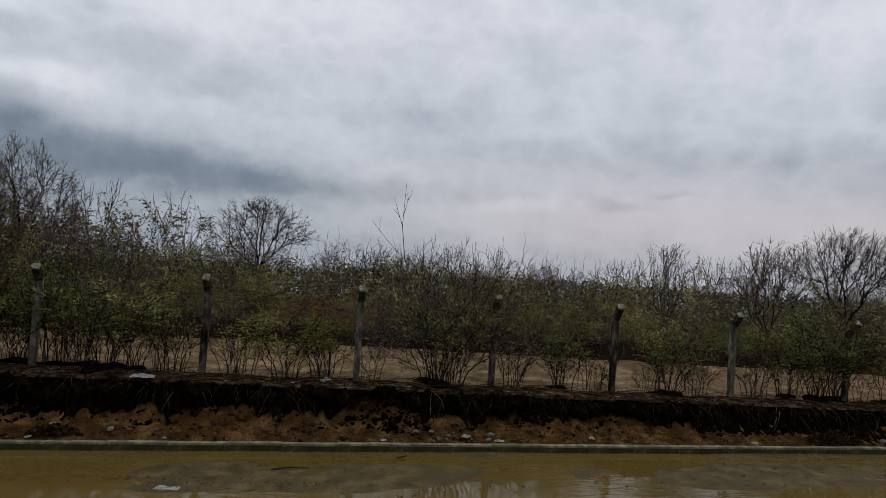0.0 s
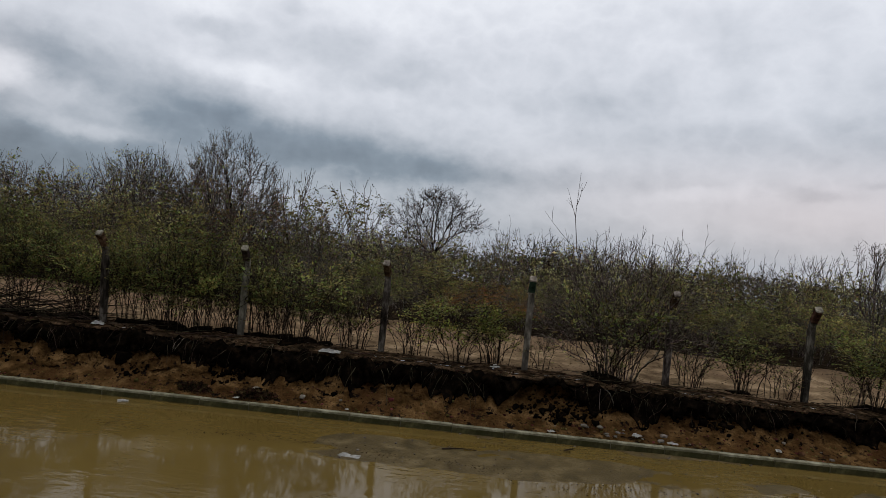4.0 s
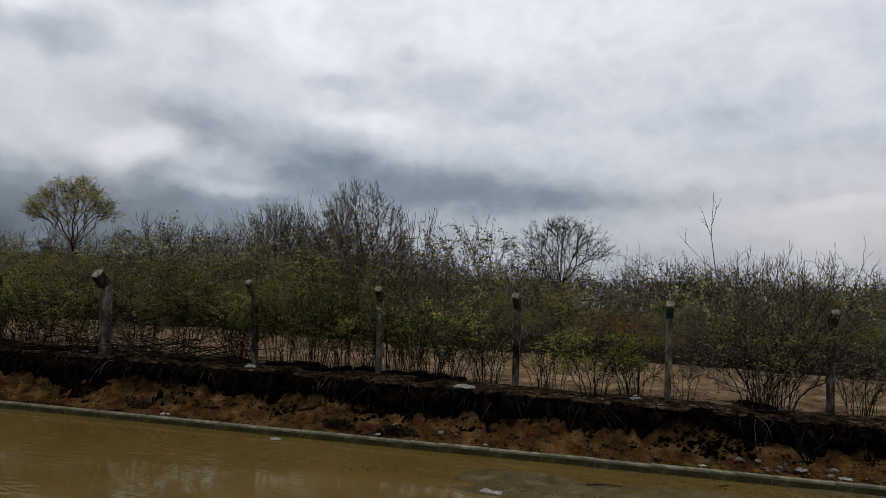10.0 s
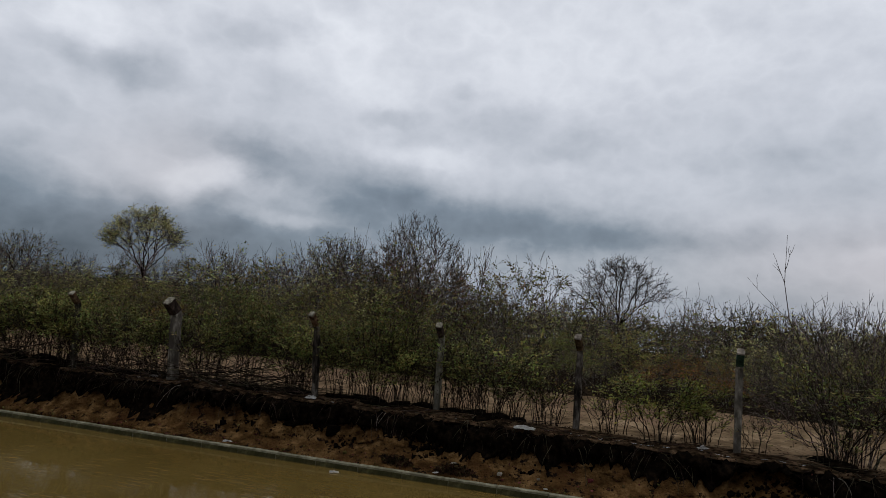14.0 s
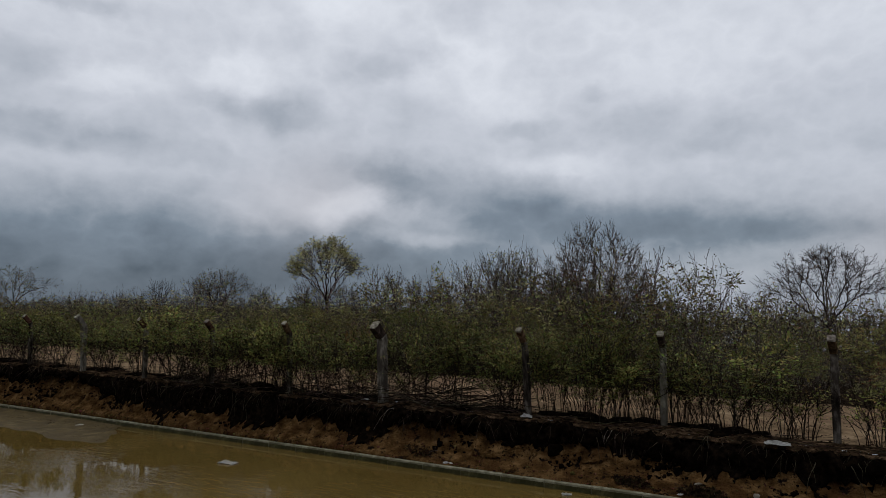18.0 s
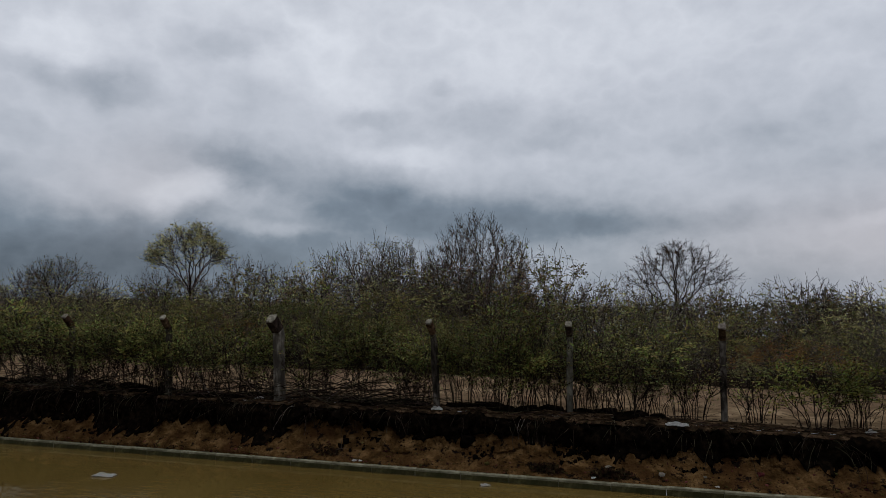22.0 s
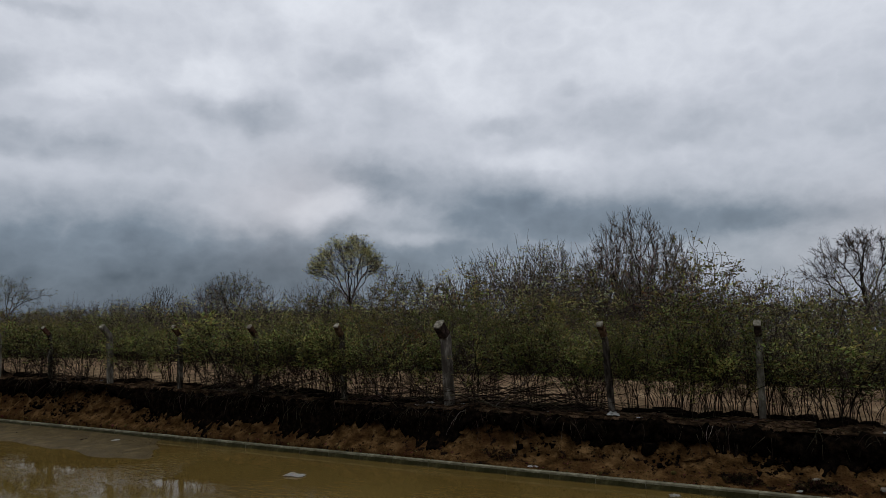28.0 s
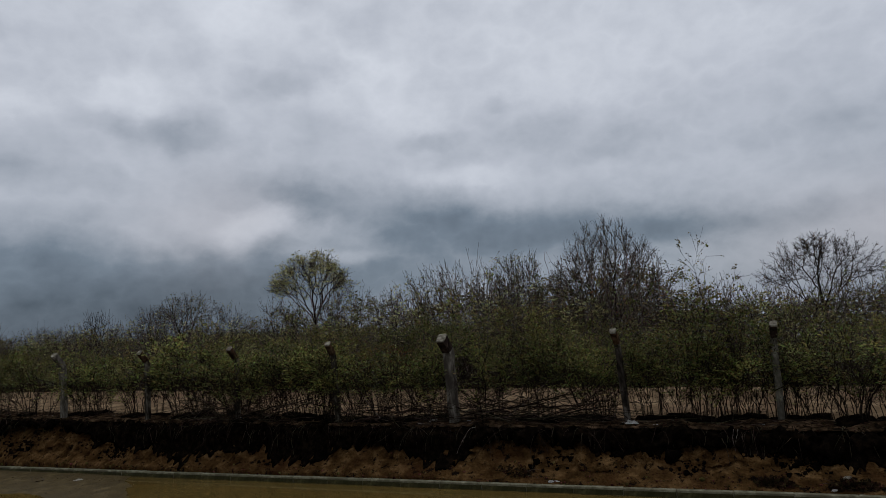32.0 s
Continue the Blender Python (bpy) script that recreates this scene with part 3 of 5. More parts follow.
            if j >= 0:
                rr[0] = rr[1]
            lines.append((pos[idx], rr))

    def foliage(q, d, n):
        zz = q[2] / h
        for _ in range(n):
            if zz > lo and rng.uniform() > (zz - hi[0]) / (hi[1] - hi[0]):
                v = np.array((d[0], d[1], d[2] * 0.4)) + rng.normal(size=3) * (0.6, 0.6, 0.25)
                v /= np.linalg.norm(v) + 1e-9
                side = np.array((-v[1], v[0], 0.0))
                for m in range(spray):
                    places.append(q + v * lsize * (0.7 + 1.25 * m) + side * lsize * 0.45 * (1 if m % 2 else -1))
                    dirs.append(v + side * (0.9 if m % 2 else -0.9))

    for i in range(n):
        if radius[i] > thin * 2.3 or par[i] < 0:
            continue
        d = pos[i] - pos[par[i]]
        d /= np.linalg.norm(d) + 1e-9
        full = 2.3 if noise.noise(Vector(pos[i]) * 1.6 + Vector((0, seed * 0.9, 0))) > 0.0 else 0.1
        if main[i] < 0:
            foliage(pos[i], d, rng.poisson(leaf * full))
        for _ in range(rng.poisson(twigs)):
            away = pos[i] - A
            v = d * 0.5 + away / (np.linalg.norm(away) + 1e-9) * 0.5 + rng.normal(size=3) * 0.5
            v /= np.linalg.norm(v)
            q = pos[i] + v * twig * rng.uniform(0.4, 1.3)
            lines.append((np.array((pos[i], q)), (thin * 0.8, thin * 0.55)))
            foliage(pos[i] + (q - pos[i]) * rng.uniform(0.4, 1.0), v, rng.poisson(leaf * full * 0.6))
    leaves = leaf_quads(rng, places, lsize, flat, np.array(dirs)) if places else None
    if fork:
        stout = [l for l in lines if l[1][0] > thin * 3.2]
        return tubes(stout, 5), leaves, tubes([l for l in lines if l[1][0] <= thin * 3.2], 3)
    return tubes(lines, 3), leaves


def plant_thing(name, data, wood, leaves, label, category, group="", parts=("brushwood", "foliage")):
    """An Empty at the plant's foot with its wood and its leaves as parts."""
    root = tagged(new(name), label, category, group)
    stem = child(parts[0], quad_mesh(parts[0], *data[0], wood), root)
    if len(data) > 2:
        child("canopy", quad_mesh("canopy", *data[2], wood), stem, "fine twiggy outer growth")
    if data[1] is not None:
        child(parts[1], quad_mesh(parts[1], *data[1], leaves, smooth=False), root)
    return root


def smooth(a, b, x):
    t = np.clip((x - a) / (b - a), 0, 1)
    return t * t * (3 - 2 * t)


def fbm(x, y, z, octaves=3):
    return noise.fractal(Vector((x, y, z)), 1.0, 2.0, octaves)


# ---- ground ----


def bank_top(x):
    """Height of the bank's top above the flooded road."""
    return 1.0 - 0.019 * float(np.clip(x, -37, 20))


def fence_y(x):
    return 13.75 + 0.95 * float(smooth(-16, -4, x))


def dip(x, y):
    """The land falls away gently behind the scrub."""
    return 0.066 * max(0.0, y - 22.0) * float(smooth(-32, 2, x * 30.0 / max(30.0, y)))


def terrain_z(x, y):
    z = bank_top(x) + 0.07 * float(1 - smooth(14.4, 15.0, y)) * fbm(x * 1.1, 1.0, 4.0) + 0.05 * fbm(x * 0.35, y * 0.5, 3.1) + 0.025 * fbm(x * 1.7, y * 1.7, 7.7)
    z -= 0.10 * float(smooth(14.6, 15.6, y) * (1 - smooth(17.6, 18.8, y)))
    return z + 0.10 * float(smooth(18.2, 19.4, y)) - dip(x, y)


def axis(lo, hi, fine_lo, fine_hi, step):
    """Coordinates fine in the middle and growing coarse outwards."""
    mid = list(np.arange(fine_lo, fine_hi + step * 0.5, step))
    left, s, v = [], step, fine_lo
    while v > lo:
        s *= 1.5
        v = max(lo, v - s)
        left.append(v)
    right, s, v = [], step, mid[-1]
    while v < hi:
        s *= 1.5
        v = min(hi, v + s)
        right.append(v)
    return left[::-1] + mid + right


xs = axis(-2500, 2500, -48, 24, 0.16)
ys = [v for v in axis(14.2, 2600, 14.2, 20.6, 0.16)]
sheet = np.array([[(x, y, terrain_z(x, y) if y < 200 and abs(x) < 300 else bank_top(x) + 0.1 - dip(x, y)) for x in xs] for y in ys])
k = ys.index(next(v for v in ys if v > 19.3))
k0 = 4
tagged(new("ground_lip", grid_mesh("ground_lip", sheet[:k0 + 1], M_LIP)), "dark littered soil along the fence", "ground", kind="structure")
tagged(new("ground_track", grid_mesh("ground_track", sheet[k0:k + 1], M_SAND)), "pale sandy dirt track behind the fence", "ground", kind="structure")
tagged(new("ground", grid_mesh("ground", sheet[k:], M_SHADED_LITTER)), "leaf-littered soil under the scrub, darkened in colour for its shade", "ground", kind="structure")

# the eroded bank: toe, face, undercut, lip
PROFILE = [(-0.82, 0.06), (-0.70, 0.13), (-0.50, 0.20), (-0.30, 0.30), (-0.13, 0.44), (0.02, 0.58), (0.20, 0.68), (0.34, 0.78), (0.36, 0.87), (0.20, 0.93), (0.08, 0.97), (0.12, 1.01), (0.32, 1.0)]
bx = axis(-300, 200, -48, 24, 0.07)


def bank_row(x, l):
    top = bank_top(x)
    gully = fbm(x * 0.9, 0.3, 1.7)
    cut = 0.55 + 0.9 * fbm(x * 0.45, 4.0, 2.2)
    cut = min(1.25, max(0.0, cut + 0.35)) * (1.0 - 0.9 * math.exp(-((x - 1.95) / 0.45) ** 2))
    row = []
    n = len(PROFILE)
    for s in range((n - 1) * 3 + 1):
        i, f = divmod(s, 3)
        o, h = PROFILE[i] if i == n - 1 else [PROFILE[i][c] + (PROFILE[i + 1][c] - PROFILE[i][c]) * f / 3 for c in (0, 1)]
        under = math.exp(-((h - 0.82) / 0.13) ** 2) if o > 0.0 and h < 0.95 else 0.0
        face = math.sin(math.pi * min(1, max(0, (h - 0.1) / 0.85)))
        y = l + o * (0.9 if o > 0 else 1.0) + (cut - 0.7) * 0.30 * under + 0.13 * gully * face
        z = h * top
        dn = fbm(x * 1.9, y * 2.5, z * 3.0, 4)
        d2 = fbm(x * 5.5, y * 6 + 9, z * 6, 3)
        rid = abs(fbm(x * 1.6 + 0.4 * z, z * 0.5, 3.3, 3)) + 0.6 * abs(fbm(x * 4.2, z * 1.8 + 4, 6.6, 3))
        y += (0.17 * dn + 0.12 * d2 + 0.24 * (rid - 0.3)) * face
        z += (0.06 * dn + 0.035 * d2) * (0.4 + face) * (0.3 if s < 2 else 1)
        if s == (n - 1) * 3:
            y, z = 14.2, terrain_z(x, 14.2)
        row.append((x, max(y, 12.9), z))
    return row


rows = np.array([bank_row(x, 13.42 + 0.33 * float(smooth(-16, -4, x)) + 0.10 * fbm(x * 0.6, 8.0, 0)) for x in bx])
cut_i = 27
tagged(new("ground_bank", grid_mesh("ground_bank", rows[:, :cut_i + 1].transpose(1, 0, 2), M_SOIL)), "eroded orange-brown earth bank above the kerb", "bank", kind="structure")
tagged(new("ground_bank_lip", grid_mesh("ground_bank_lip", rows[:, cut_i:].transpose(1, 0, 2), M_LIP)), "dry earth along the top of the bank", "bank", kind="structure")


HANGS = (-43, -38.5, -34.5, -31, -28.2, -21, -18.6, -16.6, -13.6, -10.9, -6.2, -3.7, -0.4, 3.4, 5.6, 8.9, 12.0, 13.8, 16)


# how far down the face the black of topsoil and shade reaches, metre by metre from x = -30 to 13
DROPS = [0.35, 0.30, 0.15, 0.10, 0.10, 0.15, 0.40, 0.50, 0.55, 0.60, 0.75, 0.55, 0.50, 0.60, 0.75, 0.45, 0.35, 0.55, 0.75, 0.22, 0.26, 0.30,
         0.52, 0.32, 0.34, 0.42, 0.60, 0.50, 0.44, 0.42, 0.52, 0.42, 0.05, 0.52, 0.55, 0.32, 0.48, 0.28, 0.55, 0.55, 0.72, 0.62, 0.80, 0.85]


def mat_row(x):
    """A slice of the root-bound topsoil that hangs over the face, coloured with its shade: inner side, lower edge,
    front, top.
    """
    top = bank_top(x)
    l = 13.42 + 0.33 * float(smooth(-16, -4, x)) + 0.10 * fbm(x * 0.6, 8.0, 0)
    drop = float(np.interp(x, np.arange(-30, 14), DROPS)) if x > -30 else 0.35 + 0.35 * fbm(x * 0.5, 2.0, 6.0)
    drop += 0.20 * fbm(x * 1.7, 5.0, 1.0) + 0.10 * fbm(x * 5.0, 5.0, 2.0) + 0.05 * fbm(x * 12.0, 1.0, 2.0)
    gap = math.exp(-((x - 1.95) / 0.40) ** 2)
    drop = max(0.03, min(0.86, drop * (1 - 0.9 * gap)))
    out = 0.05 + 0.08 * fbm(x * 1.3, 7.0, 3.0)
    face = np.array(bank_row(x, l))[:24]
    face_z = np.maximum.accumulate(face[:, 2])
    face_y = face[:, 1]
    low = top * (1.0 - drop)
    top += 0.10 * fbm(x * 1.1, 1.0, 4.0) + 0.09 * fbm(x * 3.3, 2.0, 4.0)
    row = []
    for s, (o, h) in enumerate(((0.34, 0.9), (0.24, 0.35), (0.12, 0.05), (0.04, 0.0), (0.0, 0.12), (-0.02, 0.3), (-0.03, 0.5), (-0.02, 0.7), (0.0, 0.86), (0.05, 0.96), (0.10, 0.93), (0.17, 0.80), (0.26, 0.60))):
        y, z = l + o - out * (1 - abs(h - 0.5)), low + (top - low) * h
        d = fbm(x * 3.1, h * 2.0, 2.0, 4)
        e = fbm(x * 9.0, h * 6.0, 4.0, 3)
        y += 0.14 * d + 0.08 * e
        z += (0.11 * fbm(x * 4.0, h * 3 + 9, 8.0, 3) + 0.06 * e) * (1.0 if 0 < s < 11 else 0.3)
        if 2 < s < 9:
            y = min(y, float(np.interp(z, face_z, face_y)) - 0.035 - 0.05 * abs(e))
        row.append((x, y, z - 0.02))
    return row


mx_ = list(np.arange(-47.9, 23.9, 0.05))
tagged(new("ground_root_mat", grid_mesh("ground_root_mat", np.array([mat_row(x) for x in mx_]).transpose(1, 0, 2), M_SHADED_HUMUS)), "root-bound topsoil hanging over the bank's face, its colour blackened with shade", "bank", kind="structure")


def mud_height(x, y):
    """The road's bed under the flood: mud shoals rise out of it."""
    h = -0.055 + 0.03 * fbm(x * 0.25, y * 0.5, 5.0)
    right = float(smooth(-4.5, -0.5, x + 1.2 * (y - 11)) * smooth(10.1, 11.0, y + 0.25 * fbm(x * 0.5, 2.0, 3.0)))
    shoal = float(smooth(-19.0, -21.6, x + 0.8 * (y - 11.6)) * smooth(10.3, 11.1, y + 0.3 * fbm(x * 0.4, 7.0, 1.0)))
    edge = 0.75 * math.exp(-((y - 12.35) / 0.25) ** 2) * right
    h += 0.058 * right * (1 - 0.55 * edge) + 0.098 * shoal
    h += 0.012 * fbm(x * 0.9, y * 2.2, 1.0) + 0.006 * fbm(x * 4, y * 5, 2.0)
    return min(h, 0.035)


rx = axis(-2500, 2500, -46, 22, 0.17)
ry = axis(-2500, 12.79, 6.0, 12.79, 0.13)
tagged(new("road", grid_mesh("road", [[(x, y, mud_height(x, y) if abs(x) < 200 and y > -100 else -0.06) for x in rx] for y in ry], M_MUD)), "muddy road bed with shoals of wet silt", "road", kind="structure")
wx, wy = [-160, -60, -20, 20, 60, 120], [-40, -10, 4, 9, 12.785]
tagged(new("water", grid_mesh("water", [[(x, y, 0.0) for x in wx] for y in wy], M_WATER)), "brown flood water lying over the road", "water", kind="structure")

# ---- kerb ----


def box(bm, sx, sy, sz, at=(0, 0, 0), bevel=0.0, segments=2):
    r = bmesh.ops.create_cube(bm, size=1.0, matrix=Matrix.Translation(at) @ Matrix.Diagonal((sx, sy, sz, 1)))
    if bevel:
        es = list({e for v in r["verts"] for e in v.link_edges})
        bmesh.ops.bevel(bm, geom=es, offset=bevel, segments=segments, affect="EDGES", profile=0.6)
    return r


def kerb_line():
    kerb = tagged(new("kerb"), "worn grey concrete kerb at the road's edge", "kerb", kind="structure")
    bm = bmesh.new()
    box(bm, 0.997, 0.13, 0.34, (0.5, 0.065, -0.025), 0.015, 2)
    first = part("kerb_stone", bm, M_KERB, kerb)
    bm = bmesh.new()
    box(bm, 0.985, 0.006, 0.105, (0.5, 0.0, 0.052), 0.0025, 1)
    wet = part("wet_face", bm, M_WETKERB, first, "dark wet face above the water")
    rng = random.Random(5)
    for i in range(-49, 25):
        ob = first if i == -49 else new("kerb_stone", first.data)
        ob.parent = kerb
        if ob != first:
            new("wet_face", wet.data).parent = ob
        ob.matrix_basis = pose(i, 12.78 + rng.uniform(-0.008, 0.008), rng.uniform(-0.003, 0.003), rng.uniform(-0.5, 0.5), rng.uniform(-0.15, 0.15), rng.uniform(-0.2, 0.2))


kerb_line()

# ---- fence posts ----


def fence_post(width=0.145, tip=0.38, shaft_mat=None, head_mat=None, label="weathered square concrete fence post with a bent head"):
    """A square concrete post whose head bends towards the road."""
    post = tagged(new("fence_post"), label, "fence post", "fence posts along the bank")
    path = [(0, -0.3), (0, 0.02), (0, 0.3), (0, 0.58), (0, 0.86), (0, 1.12), (0, 1.36), (0, 1.58), (-0.012, 1.66), (-0.05, 1.74), (-0.05 - tip * 0.56, 1.74 + tip * 0.66)]
    chip = random.Random(int(width * 1000))
    last = len(path) - 1
    V = []
    for i, (y, z) in enumerate(path):
        a = path[max(0, i - 1)]
        b = path[min(len(path) - 1, i + 1)]
        t = Vector((0, b[0] - a[0], b[1] - a[1])).normalized()
        nrm = Vector((0, -t.z, t.y))
        w = width * (0.49 if i > 8 else 0.47)
        c = 0.78
        for sx, sn in ((-c, -1), (c, -1), (1, -c), (1, c), (c, 1), (-c, 1), (-1, c), (-1, -c)):
            V.append(Vector((sx * w * (1 + chip.uniform(-0.14, 0.07)), y, z)) + nrm * sn * w * (1 + chip.uniform(-0.14, 0.07)))
    for name, r0, r1, mat, label in (("shaft", 0, last - 1, shaft_mat or M_POST, ""), ("head", last - 1, last, head_mat or M_HEAD, "dark bent head"), ("end_face", last, last, M_END, "pale cut end")):
        bm = bmesh.new()
        if name == "end_face":
            top = [bm.verts.new(v) for v in V[last * 8:]]
            up = [bm.verts.new(v * 1.0 + Vector((0, -0.010, 0.030))) for v in V[last * 8:]]
            bm.faces.new(up)
            for s in range(8):
                bm.faces.new((top[s], top[(s + 1) % 8], up[(s + 1) % 8], up[s]))
        else:
            vs = [bm.verts.new(v) for v in V[r0 * 8:r1 * 8 + 8]]
            for r in range(r1 - r0):
                for s in range(8):
                    bm.faces.new((vs[r * 8 + s], vs[r * 8 + (s + 1) % 8], vs[r * 8 + 8 + (s + 1) % 8], vs[r * 8 + 8 + s]))
            if r0 == 0:
                bm.faces.new(vs[:8][::-1])
        bmesh.ops.recalc_face_normals(bm, faces=bm.faces)
        part(name, bm, mat, post, label)
    return post


POSTS = [(-44.5, 13.6, 0, 0), (-40.6, 13.5, 1, -1), (-36.9, 13.5, -1, 1), (-32.8, 13.5, 0, 0), (-29.2, 13.58, 2, 3), (-25.8, 13.79, 0, -1),
         (-22.0, 13.75, 1, 3), (-18.47, 13.68, 0, 1), (-15.3, 13.86, -2, -2), (-8.04, 14.36, 0, -2), (-5.0, 14.68, 1, 1.5), (-1.8, 14.77, 0, 1),
         (1.4, 14.65, 0, 0.3), (4.48, 14.88, 0, 0), (7.39, 14.8, 0, 0.5), (10.5, 14.8, -1, 0), (13.7, 14.8, 0, 1), (16.8, 14.8, 0, -1)]
DARK = (-22.0, -18.47, -15.3, -8.04, -1.8, 4.48, 7.39, 13.7, -29.2)
first_post, dark_post = fence_post(), fence_post(0.145, 0.38, M_POSTDARK, M_RUSTHEAD, "blackened concrete fence post with a rust-brown bent head")
stout_post = fence_post(0.19, 0.42, M_POST, M_POST, "stout pale concrete fence post with a bent head")
placed = set()
for i, (x, y, lx, ly) in enumerate(POSTS):
    m = pose(x, y, bank_top(x) + 0.0, lx, ly, (i * 37) % 11 - 5)
    if x == 1.4:
        fence_post(0.15, 0.38, M_POST, M_GREENHEAD, "grey concrete fence post with a green-painted head").matrix_basis = m
        continue
    proto = dark_post if x in DARK else stout_post if x < -25 else first_post
    if proto.name in placed:
        copy_thing(proto, m)
    else:
        placed.add(proto.name)
        proto.matrix_basis = m
thick = fence_post(0.245, 0.42)
tagged(thick, "thick weathered concrete corner post with a bent head")
thick.matrix_basis = pose(-12.07, 14.03, bank_top(-12.07), 0, -1, -4)

# ---- an unseen plain wall added behind the camera to keep skylight off the bank ----
bm = bmesh.new()
box(bm, 62, 0.25, 7.4, (0, 0, 3.5), 0.02, 1)
wall = part("wall_south", bm, material("grey_plaster", [(0.20, 0.19, 0.17), (0.30, 0.285, 0.26)], scale=2, rough=0.9, bump=0.2), None)
tagged(wall, "plain weathered grey plaster wall, added unseen to block skylight", "wall", kind="structure")
wall.matrix_basis = pose(-3, -1.9, 0)

# ---- plants ----


def sized(data, height, width, full=97):
    """The plant brought to a height and a width."""
    v = data[0][0]
    kz = height / v[:, 2].max()
    kx = width / 2 / np.percentile(np.hypot(v[:, 0], v[:, 1]), full)
    out = []
    for d in data:
        out.append(None if d is None else (d[0] * np.array((kx, kx, kz)), d[1]))
    return out


GROUP = "scrub thicket behind the track"
THICKET = []
for seed, h, w, leaf, ls, mat, wood, tips, hi, label in (
        (11, 2.8, 2.9, 1.5, 0.033, M_GREEN, M_BARK, 140, (0.85, 1.2), "dense green leafy scrub bush on dry ground"),
        (12, 2.7, 3.0, 1.5, 0.032, M_OLIVE, M_BARK, 140, (0.82, 1.2), "olive-green scrub bush with grey twigs"),
        (13, 3.15, 2.9, 0.5, 0.028, M_OLIVE, M_PALE, 190, (0.4, 0.8), "nearly bare grey twiggy scrub bush"),
        (14, 2.75, 2.8, 1.3, 0.030, M_YELLOW, M_BARK, 135, (0.75, 1.15), "yellow-green scrub bush with thin grey stems"),
        (15, 2.9, 2.9, 1.1, 0.030, M_RUST, M_PALE, 150, (0.65, 1.0), "scrub bush with rusty brown leaves and grey twigs"),
        (16, 3.0, 2.8, 1.0, 0.030, M_OLIVE, M_PALE, 170, (0.7, 1.1), "thin olive scrub bush full of bare twigs"),
        (17, 2.5, 3.1, 1.6, 0.034, M_GREEN, M_DARKBARK, 140, (0.8, 1.2), "low spreading green bush with dark stems"),
        (18, 3.0, 2.8, 1.0, 0.030, M_GREEN, M_PALE, 165, (0.62, 1.05), "half-bare green scrub bush with grey twigs")):
    data = woody(seed, h, w, "dome", 16, int(tips * 1.7), 1.0, 0.26, leaf=leaf * 1.75, lsize=ls * 1.08, lo=0.32, hi=hi, low=0.2, step=0.15, foot=0.4, thin=0.0046, thick=2.1)
    THICKET.append(plant_thing("scrub_bush", data, wood, mat, label, "bush", GROUP))
rng = random.Random(21)
used = set()


def plant_copy(proto, x, y, z, turn, s, sz):
    m = pose(x, y, z, rng.uniform(-4, 4), rng.uniform(-4, 4), turn) @ Matrix.Diagonal((s, s, sz, 1))
    if proto.name in used:
        return copy_thing(proto, m)
    used.add(proto.name)
    proto.matrix_basis = m
    return proto


def edge_y(x):
    return 19.0 + 0.5 * noise.noise(Vector((x * 0.25, 1.0, 0))) + 0.4 * float(smooth(-4, -14, x))


WEIGHTS = [3, 6, 5, 3.0, 3.2, 6, 2.4, 4]
for row, (off, gap) in enumerate(((0.9, 2.0), (2.3, 1.8), (3.9, 1.9))):
    x = -46.0 + row * 0.4
    while x < 19:
        xx, yy = x + rng.uniform(-0.35, 0.35), edge_y(x) + off + rng.uniform(-0.35, 0.35)
        w = list(WEIGHTS)
        if -1.0 < xx < 4.5:
            w[4] += 6
        if -13 < xx < -8.5:
            w[4] += 4
        p = rng.choices(THICKET, w)[0]
        s = rng.uniform(*((0.58, 1.14), (0.78, 1.26), (0.88, 1.30))[row]) * (1.06 - 0.27 * float(smooth(-13, -7, xx)) - 0.24 * float(smooth(-17, -26, xx))) * (0.92 + 0.05 * row) * (1.0 + (0.24 + 0.2 * float(smooth(-15, -24, xx))) * noise.noise(Vector((xx * 0.33, row * 3.0, 5.0))))
        plant_copy(p, xx, yy, terrain_z(xx, yy), rng.uniform(0, 360), s * 1.16, s * rng.uniform(0.86, 1.12))
        x += gap * rng.uniform(0.8, 1.2)

# the far woods, too many to count
FAR = [woody(seed, h, w, "dome", 9, int(tips * 0.8), 1.0, 0.36, leaf=leaf * 1.5, lsize=0.055, thin=0.0085, step=0.28, hi=hi, low=0.2, spray=3)
       for seed, h, w, tips, leaf, hi in ((31, 3.2, 3.5, 130, 1.0, (0.6, 1.1)), (32, 3.5, 3.3, 150, 0.5, (0.45, 0.9)), (33, 3.0, 3.7, 130, 1.1, (0.7, 1.1)), (34, 3.7, 3.2, 160, 0.25, (0.4, 0.8)))]


M_FAR = leafy("far_leaves", [(0.040, 0.042, 0.022), (0.085, 0.080, 0.045)], 0.5)


